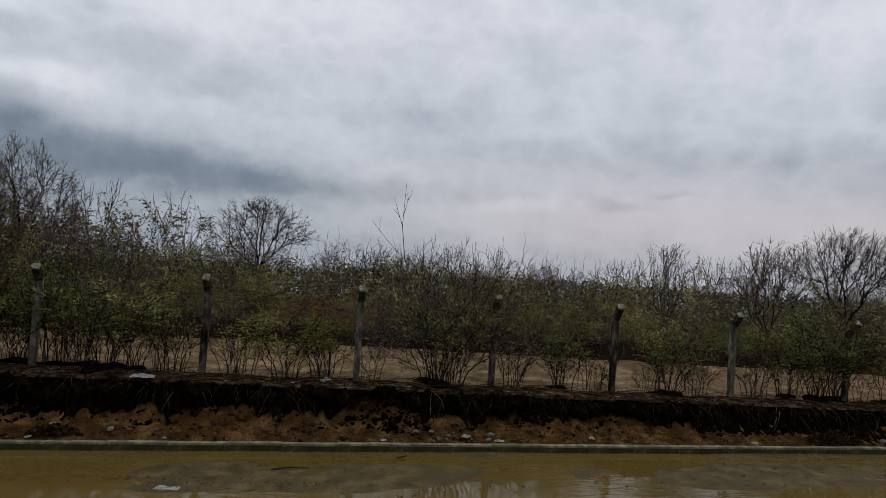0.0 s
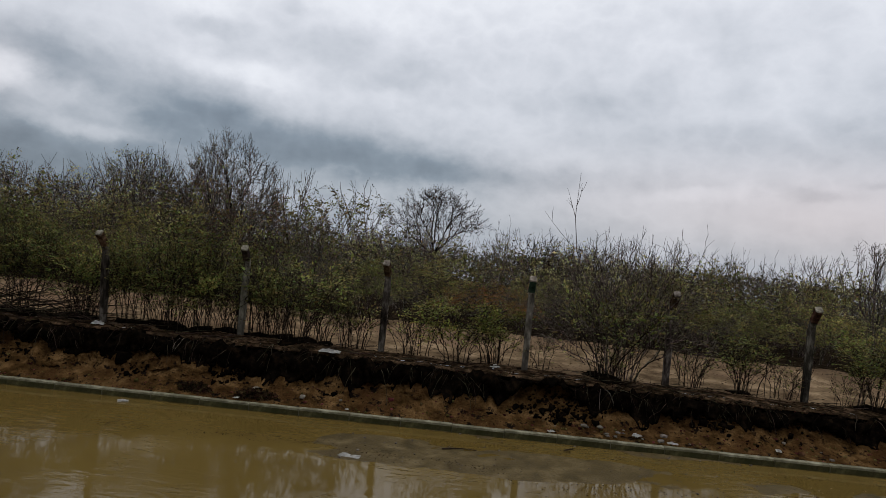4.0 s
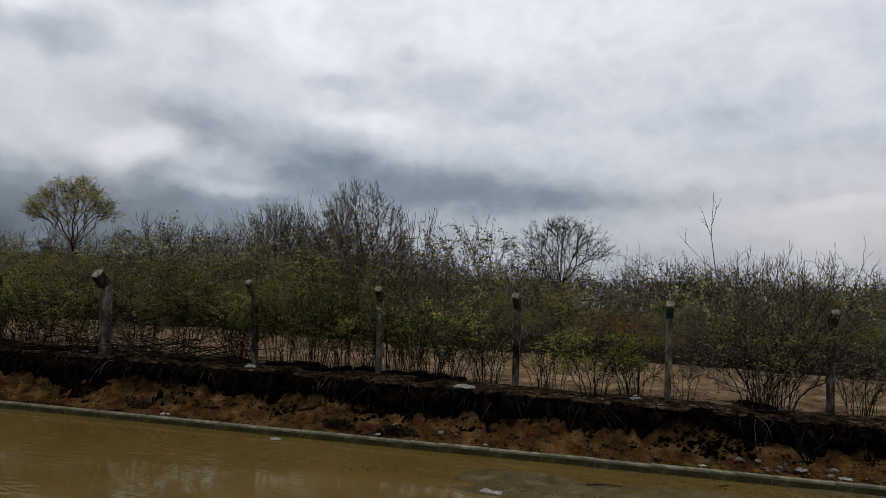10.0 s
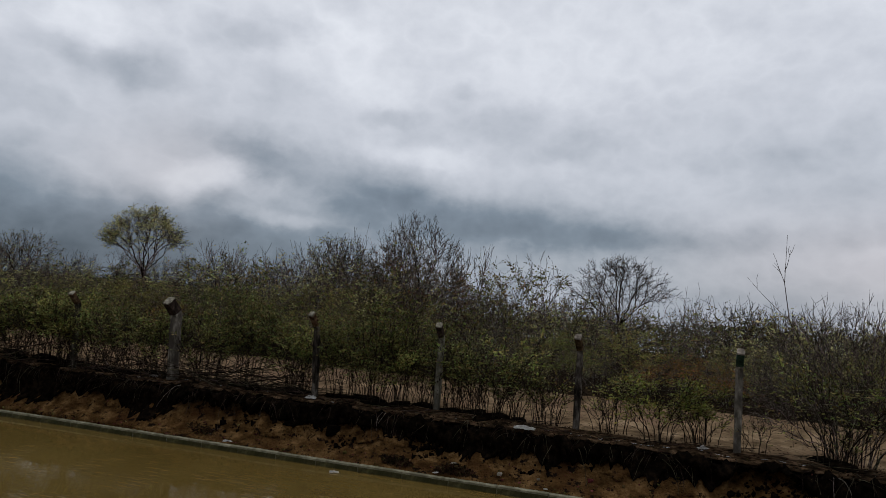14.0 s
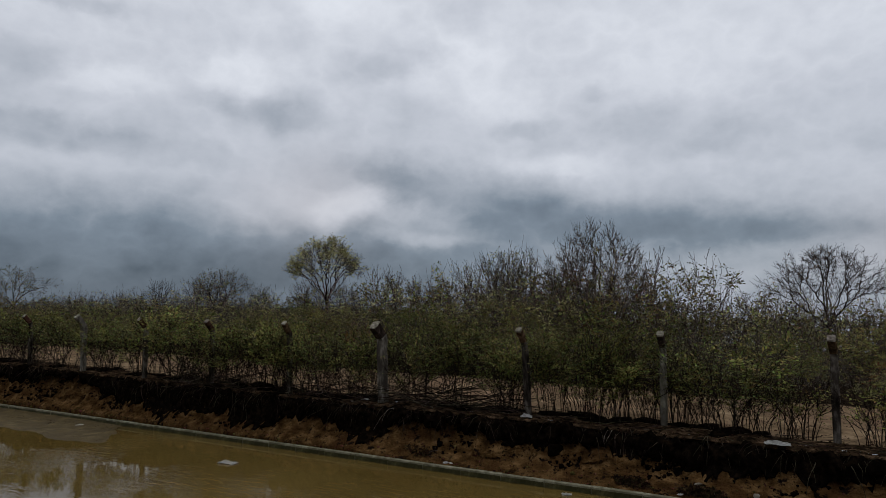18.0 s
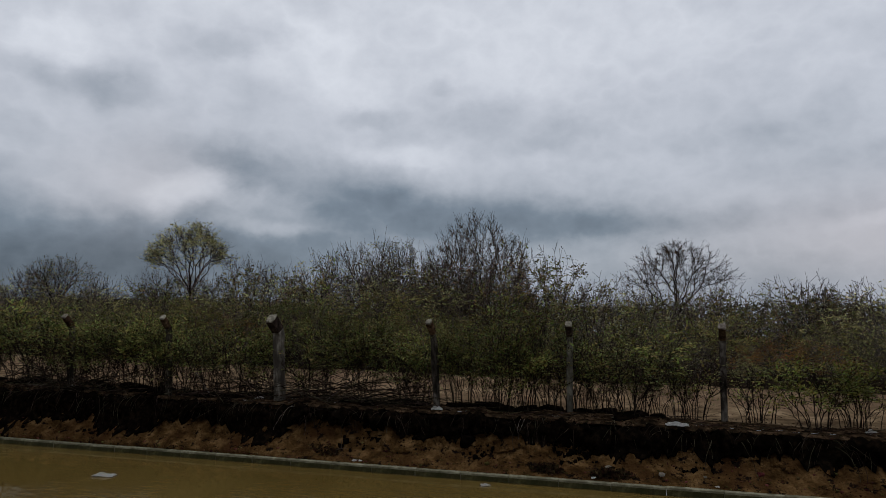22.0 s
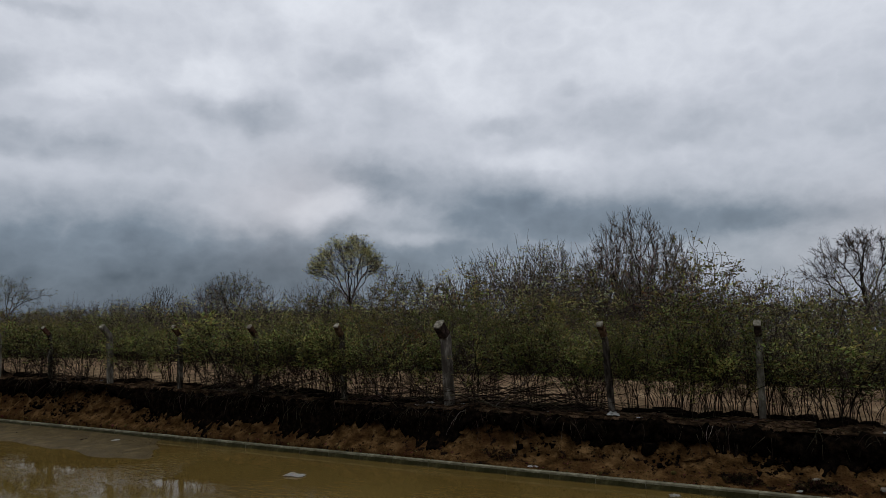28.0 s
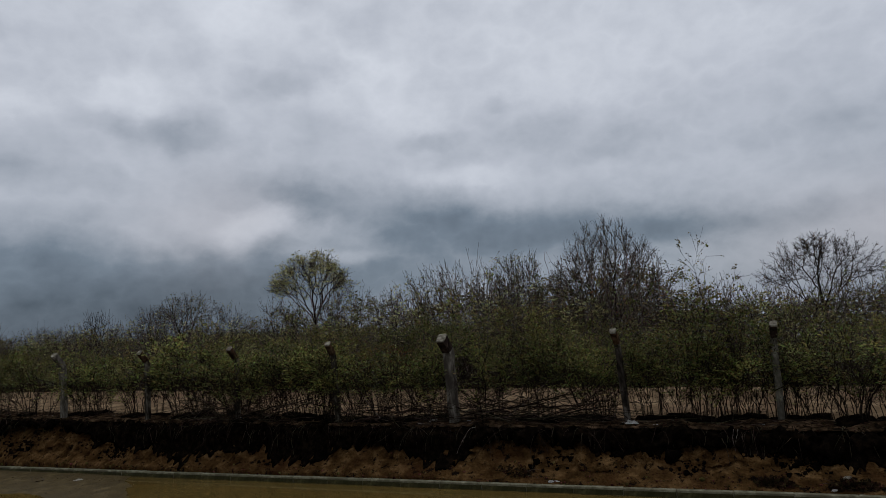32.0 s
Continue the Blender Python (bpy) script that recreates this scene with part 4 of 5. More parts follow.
def far_woods():
    WV, WQ, wb = [], [], 0
    L = {0: [[], [], 0], 1: [[], [], 0]}
    r = np.random.default_rng(77)
    spots = []
    for yy, gap, x0, x1 in ((24.6, 2.4, -60, 28), (26.3, 2.1, -17, 14), (28, 3.0, -72, 32), (30.4, 2.6, -19, 16), (33, 3.8, -88, 38), (41, 4.8, -110, 48), (54, 6.5, -145, 64), (78, 9.0, -210, 90)):
        x = x0
        while x < x1:
            spots.append((x + r.uniform(-0.6, 0.6), yy + r.uniform(-1.0, 1.0), 1.06 + 0.014 * (yy - 24)))
            x += gap * r.uniform(0.8, 1.25)
    for yy, gap in ((20.2, 1.7), (21.8, 2.0)):
        x = -110.0
        while x < -46.5:
            spots.append((x, yy + r.uniform(-0.5, 0.5), 1.0))
            x += gap * r.uniform(0.8, 1.2)
    for x, y, s in spots:
        k = int(r.integers(0, len(FAR)))
        (v, q), lf = FAR[k]
        a = r.uniform(0, 6.283)
        s *= 1.02 * (1 + 0.25 * min(3.0, dip(x, y))) * r.uniform(0.8, 1.2) * (1.04 - 0.27 * float(smooth(-13, -6, x)) - 0.2 * float(smooth(-20, -30, x * 25 / y)))
        R = np.array(((math.cos(a), -math.sin(a), 0), (math.sin(a), math.cos(a), 0), (0, 0, r.uniform(0.9, 1.12)))) * s
        o = np.array((x, y, bank_top(x) + 0.1 - dip(x, y)))
        WV.append(v @ R.T + o)
        WQ.append(q + wb)
        wb += len(v)
        if lf:
            t = L[int(r.uniform() < 0.25)]
            t[0].append(lf[0] @ R.T + o)
            t[1].append(lf[1] + t[2])
            t[2] += len(lf[0])
    tagged(new("far_scrub_stems", quad_mesh("far_scrub_stems", np.concatenate(WV), np.concatenate(WQ), M_BARK)), "grey twigs of the scrub woods farther off", "woods", kind="stuff")
    for k, mat, label in ((0, M_OLIVE, "olive leaves of the scrub woods farther off"), (1, M_YELLOW, "yellow-green leaves of the scrub woods farther off")):
        t = L[k]
        tagged(new("far_scrub_leaves", quad_mesh("far_scrub_leaves", np.concatenate(t[0]), np.concatenate(t[1]), mat, smooth=False)), label, "woods", kind="stuff")


far_woods()


def horizon_woods():
    """The woods that close the horizon: coarse clumps of leaves in an uneven band."""
    r = np.random.default_rng(78)
    P = []
    for dist, step, tall in ((92, 2.6, 2.2), (180, 4.2, 2.8), (280, 6.0, 3.6)):
        a = -100.0
        while a < 75:
            x, y = dist * math.sin(radians(a)), dist * math.cos(radians(a))
            if y > 16:
                h = tall * (0.75 + 0.45 * noise.noise(Vector((a * 0.35, dist, 0))) + 0.25 * r.uniform())
                if a > -22:
                    # woods in the falling land rise to just under eye level
                    rise = 3.7 + dist * math.tan(radians(-1.3 + 0.6 * noise.noise(Vector((a * 0.8, dist, 3.0))) + r.uniform(-0.15, 0.15)))
                    h += (rise - bank_top(x) + dip(x, y) - h) * float(smooth(-22, -10, a))
                n = 280 if a > -22 else 130
                q = np.stack([x + r.normal(0, step * 0.8, n), y + r.normal(0, 3, n), bank_top(x) - dip(x, y) + h * r.uniform(0, 1, n) ** 0.8], -1)
                P.append(q)
            a += step / dist * 57.3
    tagged(new("horizon_woods", quad_mesh("horizon_woods", *leaf_quads(r, np.concatenate(P), 0.3, 0.2), M_FAR, smooth=False)), "dull olive woods along the horizon", "woods", kind="stuff")


horizon_woods()

# single trees that rise above the thicket


def whip(seed, n, leaf, lsize):
    """A few long slender shoots, leafy at the tips."""
    return plant(seed, fan(seed, n, 4.2, 0.30, 0.1, 0.016), [(6, 40, 0.24, 0.06, 0.03, 0.45), (3, 45, 0.5, 0.12, 0.03, 0.2)], leaf * 1.3, lsize, 2, 0.3, 1.6, thin=0.0048)


def tree(data, x, y, wood, leaves, label, turn=0, name="tree", category="tree"):
    t = plant_thing(name, data, wood, leaves, label, category, parts=("trunk", "crown"))
    t.matrix_basis = pose(x, y, terrain_z(x, y), 0, 0, turn)
    return t


tree(woody(41, 5.7, 4.35, "umbrella", 7, 800, 1.6, 0.2, fork=2.3, thin=0.0062, step=0.14, leaf=0.9, lsize=0.036, hi=(0.95, 1.6), lo=0.5, low=0.48, spray=3, shell=0.45), -23.5, 24.6, M_BARK, M_YELLOW, "small tree with a flat yellow-green crown above the scrub")
tree(woody(42, 5.7, 4.9, "umbrella", 6, 640, 1.7, 0.2, fork=2.1, thin=0.0072, step=0.14, leaf=0.25, lsize=0.028, hi=(0.9, 1.6), lo=0.5, low=0.56, spray=2, shell=0.45), -2.3, 32.4, M_DARKBARK, M_RUST, "leafless umbrella-shaped tree with fine brown twigs", 30)
tree(woody(43, 6.1, 5.3, "dome", 10, 1100, 1.8, 0.26, fork=0.9, thin=0.0072, step=0.13, leaf=0.5, lsize=0.034, hi=(0.5, 0.78), low=0.32, spray=2, lean=0.05), -10.4, 26.0, M_BARK, M_RUST, "tall bare grey tree fanning up from many limbs")
tree(woody(44, 5.5, 5.2, "umbrella", 7, 620, 1.5, 0.22, fork=1.3, thin=0.0078, step=0.14, leaf=0.05, lsize=0.034, hi=(0.5, 0.9), low=0.45, shell=0.15, spray=2), 22.0, 24.0, M_DARKBARK, M_OLIVE, "bare dark-limbed tree spreading like a fan")
tree(woody(45, 4.4, 3.6, "umbrella", 7, 480, 1.5, 0.2, fork=0.7, thin=0.007, step=0.12, leaf=0.25, lsize=0.034, hi=(0.6, 1.1), low=0.45, spray=2), 16.2, 21.0, M_BARK, M_OLIVE, "half-bare grey tree at the scrub's edge", 70)
tree(woody(46, 4.2, 2.7, "fan", 5, 260, 0.7, 0.18, fork=0.6, thin=0.0072, step=0.13, leaf=0.1, lsize=0.034, low=0.4, spray=2), 14.2, 24.5, M_BARK, M_OLIVE, "small bare grey tree in the scrub", 20)
tree(woody(47, 3.3, 4.0, "dome", 26, 560, 1.8, 0.24, foot=0.45, thin=0.005, step=0.12, leaf=0.1, lsize=0.034, hi=(0.35, 0.8), low=0.35, spray=3), 3.55, 15.25, M_BARK, M_OLIVE, "wide bare twiggy bush with pale grey stems by the fence", 110, "tall_bush", "bush")
tree(woody(52, 3.8, 2.6, "dome", 12, 300, 1.6, 0.2, foot=0.3, thin=0.007, step=0.13, leaf=0.25, lsize=0.034, hi=(0.5, 0.9), low=0.3, spray=3), 2.8, 29.2, M_DARKBARK, M_RUST, "bare twiggy bush with a few rusty leaves", 60, "tall_bush", "bush")
tree(woody(53, 5.0, 4.2, "fan", 9, 260, 1.0, 0.3, fork=0.5, thin=0.0072, step=0.15, leaf=0.5, lsize=0.04, hi=(0.7, 1.3), lo=0.4, low=0.4, spray=3), -14.4, 27.0, M_BARK, M_OLIVE, "half-bare slender tree with leafy tips above the scrub", 15)
tree(woody(48, 4.5, 3.8, "umbrella", 5, 330, 0.8, 0.18, fork=1.4, thin=0.008, step=0.15, leaf=0.5, lsize=0.036, hi=(0.8, 1.5), low=0.36, spray=3), -32.0, 25.0, M_BARK, M_OLIVE, "small thin-leaved tree above the scrub", 200)
tree(woody(49, 4.4, 3.6, "fan", 4, 90, 0.5, 0.30, fork=1.4, thin=0.011, step=0.22, leaf=0, low=0.5), -50.7, 34.3, M_DARKBARK, M_OLIVE, "dead bare tree far off in the scrub")
tree(woody(50, 6.2, 6.6, "umbrella", 6, 260, 0.7, 0.28, fork=2.2, thin=0.010, step=0.24, leaf=0.6, lsize=0.06, hi=(0.9, 1.5), low=0.5, spray=3), -66.0, 30.0, M_BARK, M_OLIVE, "far broad-crowned tree with thin leaves", 40)
tree(woody(51, 7.0, 7.0, "umbrella", 6, 260, 0.7, 0.28, fork=2.4, thin=0.011, step=0.24, leaf=0.6, lsize=0.06, hi=(0.9, 1.5), low=0.5, spray=3), -80.0, 31.0, M_BARK, M_OLIVE, "far tall tree with a thin olive crown", 140)
for seed, x, y, top, leaf, mat in ((61, -11.7, 14.75, 5.0, 2.2, M_GREEN), (62, -5.5, 15.6, 4.75, 1.6, M_OLIVE), (63, -8.5, 15.1, 4.7, 2.0, M_GREEN),
                                   (64, -2.75, 14.95, 4.5, 0.2, M_OLIVE), (65, -13.2, 14.9, 4.5, 1.6, M_OLIVE), (66, 8.6, 15.0, 4.4, 2.6, M_YELLOW), (67, -6.2, 14.9, 5.4, 1.8, M_OLIVE),
                                   (68, -20.7, 14.9, 5.0, 2.4, M_OLIVE), (69, -16.5, 15.0, 4.4, 1.8, M_GREEN), (70, -26.5, 14.9, 4.6, 1.6, M_GREEN), (71, 13.2, 15.3, 3.9, 2.2, M_GREEN)):
    tree(sized(whip(seed, 4, leaf, 0.042), top - terrain_z(x, y), 2.2), x, y, M_BARK, mat, "slender sapling with leafy tips by the fence", 40 * seed, "sapling", "sapling")


def bare_whip():
    """The long curved bare shoot that stands up over the thicket."""
    r = np.random.default_rng(9)
    lines = []
    main = np.array([(0.9, 0.0, -0.1), (0.75, 0, 0.9), (0.4, 0, 1.9), (0.0, 0.05, 2.9), (-0.1, 0.05, 3.7), (-0.06, 0.05, 4.75)])
    lines.append((main, np.linspace(0.018, 0.004, 6)))
    for p, d, n in ((main[3], (-0.8, 0.1, 1), 1.2), (main[4], (-0.35, 0, 1), 0.7), (main[4] + (0, 0, 0.25), (0.4, 0, 1), 0.5), (main[2], (0.5, 0.1, 1), 0.8)):
        pts, d1 = bent(r, p, np.array(d) / np.linalg.norm(d), n, 4, 0.08, 0.05)
        lines.append((pts, np.linspace(0.007, 0.0025, 5)))
        for _ in range(2):
            q, _d = bent(r, pts[int(r.integers(1, 4))], aside(r, d1, 35), 0.35, 3, 0.12, 0.05)
            lines.append((q, np.linspace(0.005, 0.0025, 4)))
    ob = tagged(new("bare_shoot"), "long curved leafless grey shoot rising by the fence", "shrub")
    child("brushwood", quad_mesh("brushwood", *tubes(lines, 4), M_BARK), ob)
    ob.matrix_basis = pose(2.35, 15.0, terrain_z(2.35, 15.0)) @ Matrix.Diagonal((1.0, 0.8, 0.94, 1))


bare_whip()

# shrubs along the fence, on the bank's lip
EDGE = {}


def fence_shrub(kind, seed):
    key = (kind, seed)
    if key in EDGE:
        return EDGE[key]
    spec = {"dark": (1.75, 2.3, 15, 120, 1.2, 0.55, 0.042, M_GREEN, 0.42, 0.26, (0.8, 1.3), "many-stemmed dark shrub with few green leaves"),
            "tall": (2.8, 2.3, 11, 150, 1.2, 0.75, 0.044, M_GREEN, 0.36, 0.34, (0.9, 1.5), "tall many-stemmed green shrub by the fence"),
            "yellow": (1.3, 2.2, 12, 140, 1.2, 0.8, 0.040, M_LIME, 0.3, 0.34, (0.9, 1.5), "low yellow-green shrub on the bank's lip"),
            "bare": (1.15, 1.7, 8, 60, 1.0, 0.3, 0.036, M_OLIVE, 0.3, 0.25, (0.9, 1.5), "small bare shrub of thin dark stems"),
            "green": (1.9, 2.5, 10, 130, 1.2, 0.9, 0.046, M_GREEN, 0.38, 0.32, (0.9, 1.6), "bright green leafy shrub by the fence")}[kind]
    h, w, limbs, tips, twigs, leaf, ls, mat, lo, low, hi, label = spec
    data = woody(seed, h, w, "vase", limbs, tips, twigs, 0.2, foot=0.32, thin=0.0048, step=0.13, leaf=leaf, lsize=ls, lo=lo, hi=hi, flat=0.85, low=low, thick=2.1, spray=5)
    EDGE[key] = plant_thing("fence_shrub", data, M_DARKBARK, mat, label, "shrub", "shrubs along the fence")
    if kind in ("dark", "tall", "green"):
        # mound at the foot in the near-black colour that holds the overhang's shade
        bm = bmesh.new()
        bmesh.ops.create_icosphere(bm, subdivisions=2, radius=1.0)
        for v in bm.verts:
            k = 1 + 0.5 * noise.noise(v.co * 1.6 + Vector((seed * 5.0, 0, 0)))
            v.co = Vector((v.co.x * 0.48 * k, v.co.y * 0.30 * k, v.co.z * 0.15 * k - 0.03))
        part("root_clump", bm, M_SHADED_HUMUS, EDGE[key], "black mound round the stems, shade in its colour")
    return EDGE[key]


SHRUBS = [("tall", 2, -15.5, 13.72, 0.7), ("green", 2, -18.3, 13.62, 0.9), ("green", 3, -25.5, 13.7, 0.9), ("dark", 1, -29.3, 13.5, 0.95), ("green", 1, -36.7, 13.5, 0.95), ("green", 3, -3.1, 14.85, 0.75), ("green", 2, -6.0, 14.75, 0.8), ("green", 1, -8.7, 14.6, 0.8), ("tall", 2, -11.2, 14.6, 0.75), ("dark", 3, -5.6, 14.6, 0.8), ("green", 3, -13.0, 14.3, 0.8), ("green", 1, -16.0, 14.2, 0.95), ("dark", 1, -17.6, 14.0, 1.0), ("tall", 3, -6.5, 14.6, 0.95), ("tall", 1, -4.9, 14.7, 0.85), ("tall", 3, -10.4, 14.7, 0.8), ("dark", 2, -4.3, 15.1, 0.9), ("green", 1, -9.2, 15.1, 0.95), ("dark", 1, -7.0, 14.9, 0.9), ("tall", 1, -12.7, 14.7, 0.8), ("dark", 2, -15.0, 14.3, 1.0), ("green", 2, -18.6, 14.6, 1.0), ("tall", 2, -19.4, 14.5, 0.75), ("dark", 1, -25.0, 14.4, 1.0), ("green", 1, -32.8, 14.4, 1.0), ("dark", 2, -36.5, 14.3, 1.1), ("green", 2, -40.5, 14.4, 1.1), ("dark", 1, 12.8, 14.7, 0.9), ("dark", 2, 9.0, 14.8, 0.8),
          ("dark", 1, -3.7, 14.75, 1.15), ("bare", 2, -2.4, 14.95, 1.0), ("yellow", 1, -0.15, 14.7, 1.0), ("yellow", 2, 0.65, 14.8, 0.9), ("bare", 1, 1.75, 14.8, 0.7),
          ("dark", 2, 3.2, 14.8, 1.25), ("bare", 1, 5.1, 15.0, 1.0), ("bare", 2, 6.2, 15.0, 1.1), ("bare", 3, 7.0, 15.1, 1.0), ("green", 1, 8.8, 14.75, 0.85), ("bare", 1, 9.6, 14.9, 1.1),
          ("green", 2, 12.2, 15.0, 1.0), ("green", 1, 13.7, 15.1, 1.2), ("green", 2, 15.2, 15.0, 1.0), ("bare", 3, 11.2, 14.9, 1.0),
          ("tall", 1, -5.95, 14.8, 0.85), ("tall", 2, -7.45, 14.85, 1.0), ("bare", 2, -5.2, 15.0, 1.2), ("bare", 1, -8.6, 14.8, 1.3), ("bare", 3, -1.2, 15.0, 1.0),
          ("bare", 3, -11.3, 14.5, 1.5), ("dark", 1, -13.4, 14.1, 1.1), ("tall", 2, -14.5, 14.35, 0.82), ("dark", 2, -16.6, 14.25, 1.15), ("green", 2, -17.3, 14.6, 1.2),
          ("green", 1, -20.6, 14.4, 1.25), ("dark", 1, -21.2, 14.3, 1.25), ("green", 2, -23.0, 14.3, 1.1), ("bare", 2, -19.3, 14.2, 1.3), ("bare", 1, -24.6, 14.3, 1.2), ("bare", 3, -27.2, 14.0, 1.3),
          ("dark", 2, -28.3, 14.2, 1.1), ("green", 1, -30.8, 14.3, 1.1), ("dark", 1, -31.5, 14.1, 1.1), ("green", 2, -34.6, 14.3, 1.2), ("bare", 2, -33.6, 14.0, 1.3), ("green", 1, -38.4, 14.3, 1.2),
          ("dark", 2, -42.5, 14.3, 1.2), ("tall", 1, -15.9, 14.4, 0.75), ("tall", 2, -22.2, 14.4, 0.8)]
spot = random.Random(44)
x = -45.0
while x < 17:
    if abs(x - 1.95) > 0.6:
        kind = spot.choices(("bare", "dark", "tall", "green"), (5, 3, 2.2, 0.8) if x < -3 else (6, 2, 0, 0.6))[0]
        SHRUBS.append((kind, spot.randint(1, 3), x, fence_y(x) + spot.uniform(0.0, 0.75), spot.uniform(0.75, 1.3) if kind == "bare" else spot.uniform(0.6, 0.95)))
    x += spot.uniform(0.75, 1.9) * (1.0 if x > -22 else 1.9)
for kind, seed, x, y, s in SHRUBS:
    near_post = min(POSTS, key=lambda q: abs(q[0] - x))
    if kind != "bare" and abs(near_post[0] - x) < 0.75 and near_post[0] not in DARK:
        y = max(y, near_post[1] + 0.55)
    plant_copy(fence_shrub(kind, seed), x, y, terrain_z(x, max(y, 14.2)) if y > 14.2 else bank_top(x), rng.uniform(0, 360), s, s)

# heaps of cut branches on the lip


def brush_pile(x, y, seed, n, length):
    r = np.random.default_rng(seed)
    lines = []
    for _ in range(n):
        a = r.normal(0.0, 0.35) + (math.pi if r.uniform() < 0.5 else 0)
        p = (r.normal(0, 0.5 * length), r.normal(0, 0.25), r.uniform(0.0, 0.45) ** 1.3)
        pts, d = bent(r, p, (math.cos(a), math.sin(a) * 0.5, r.normal(0.22, 0.22)), length * r.uniform(0.5, 1.4), 5, 0.10, -0.05)
        pts[:, 2] = np.maximum(pts[:, 2], 0.0)
        lines.append((pts, np.linspace(0.013, 0.004, 6) * r.uniform(0.5, 1.3)))
        for _ in range(3):
            q, _d = bent(r, pts[int(r.integers(1, 5))], aside(r, d, 38), 0.4 * length * r.uniform(0.4, 1), 3, 0.12, 0.02)
            lines.append((q, np.linspace(0.006, 0.003, 4)))
    ob = tagged(new("brush_pile"), "heap of cut dry branches lying on the bank", "brush pile")
    child("brushwood", quad_mesh("brushwood", *tubes(lines, 4), M_ROOT), ob)
    ob.matrix_basis = pose(x, y, bank_top(x) + 0.02)


brush_pile(-10.2, 14.4, 3, 70, 1.6)
brush_pile(-12.9, 14.1, 7, 36, 1.3)
brush_pile(-19.8, 13.75, 4, 40, 1.5)
brush_pile(-14.3, 13.85, 5, 26, 1.2)
brush_pile(-17.6, 13.7, 8, 46, 1.5)
brush_pile(-11.0, 14.15, 9, 30, 1.4)
brush_pile(-28.6, 13.8, 6, 26, 1.3)


def lip_y(x):
    return 13.42 + 0.33 * float(smooth(-16, -4, x)) + 0.10 * fbm(x * 0.6, 8.0, 0)


def roots():
    """Roots and dead stems that hang over the lip."""
    r = np.random.default_rng(13)
    lines = []
    for _ in range(2600):
        x = r.uniform(-46, 20)
        dens = 0.25 + 0.3 * noise.noise(Vector((x * 0.5, 3, 3))) + 0.8 * sum(math.exp(-((x - c) / 0.9) ** 2) for c in HANGS)
        if r.uniform() > dens or abs(x - 1.95) < 0.4:
            continue
        l = lip_y(x)
        p = (x, l + r.uniform(-0.02, 0.3), bank_top(x) * 1.0 + r.uniform(-0.1, 0.04))
        pts, _d = bent(r, p, (r.normal(0, 0.6), -0.5, r.uniform(-0.5, 0.25)), r.uniform(0.15, 0.65), 5, 0.18, -0.30)
        lines.append((pts, np.linspace(0.007, 0.0025, 6) * r.uniform(0.5, 1.5)))
    for _ in range(40):
        x = r.choice(HANGS) + r.normal(0, 1.0)
        p = (x, lip_y(x) - 0.12 + r.uniform(-0.03, 0.1), bank_top(x) - r.uniform(0.05, 0.2))
        pts, _d = bent(r, p, (r.normal(0, 0.5), -0.5, -0.1), r.uniform(0.45, 0.95), 7, 0.22, -0.25)
        lines.append((pts, np.linspace(0.009, 0.003, 8) * r.uniform(0.7, 1.4)))
    tagged(new("hanging_roots", quad_mesh("hanging_roots", *tubes(lines, 3), M_ROOT)), "dark roots and dead stems hanging over the bank", "roots", kind="stuff")


roots()


def pale_root(x, length, seed):
    """A bleached root that dangles over the bank's face."""
    r = np.random.default_rng(seed)
    lines = []
    for k in range(2):
        pts, _d = bent(r, (0.08 * k, 0, 0), (r.normal(0, 0.5), -0.8, 0.2), length * (1 - 0.3 * k), 7, 0.18, -0.32)
        lines.append((pts, np.linspace(0.007, 0.003, 8)))
    ob = tagged(new("dangling_root", quad_mesh("dangling_root", *tubes(lines, 5), M_PALE)), "bleached root dangling over the earth bank", "root")
    ob.matrix_basis = pose(x, lip_y(x) - 0.02, max(p[2] for p in mat_row(x)) - 0.06)


for i, (x, length) in enumerate(((-11.4, 0.75), (-5.9, 0.5), (2.9, 0.6), (11.0, 0.8))):
    pale_root(x, length, 300 + i)


def leaning_stick(x, y, length, lean, turn):
    """A dead stem that leans in the brush."""
    r = np.random.default_rng(int(abs(x) * 50))
    pts, _d = bent(r, (0, 0, 0), (math.sin(radians(lean)), 0, math.cos(radians(lean))), length, 5, 0.05, 0.0)
    ob = tagged(new("dead_stem", quad_mesh("dead_stem", *tubes([(pts, np.linspace(0.016, 0.009, 6))], 6), M_PALE)), "bleached dead stem leaning in the brush", "stick")
    ob.matrix_basis = pose(x, y, bank_top(x) + 0.02, 0, 0, turn)


leaning_stick(-14.05, 13.95, 0.95, -38, 0)
leaning_stick(-10.9, 14.3, 1.5, 52, 10)
leaning_stick(-12.6, 14.2, 1.2, -60, -15)
leaning_stick(-20.4, 14.0, 1.3, 48, 20)


def dead_leaves():
    """Dead leaves and clods on the bank and its lip."""
    r = np.random.default_rng(14)
    P = rows.reshape(-1, 3)
    P = P[(P[:, 0] > -46) & (P[:, 0] < 21)]
    pick = P[r.integers(0, len(P), 26000)]
    keep = np.array([noise.noise(Vector((p[0] * 1.1, p[1] * 2, p[2] * 3 + 5))) + (0.35 if p[2] > 0.8 else -0.05) > r.uniform(-0.1, 0.6) for p in pick])
    pick = pick[keep] + r.normal(size=(int(keep.sum()), 3)) * (0.05, 0.02, 0.01)
    tagged(new("dead_leaves", quad_mesh("dead_leaves", *leaf_quads(r, pick, 0.03, 0.3), M_DEAD, smooth=False)), "dark dead leaves and bits lying over the bank", "dead leaves", kind="stuff")


dead_leaves()


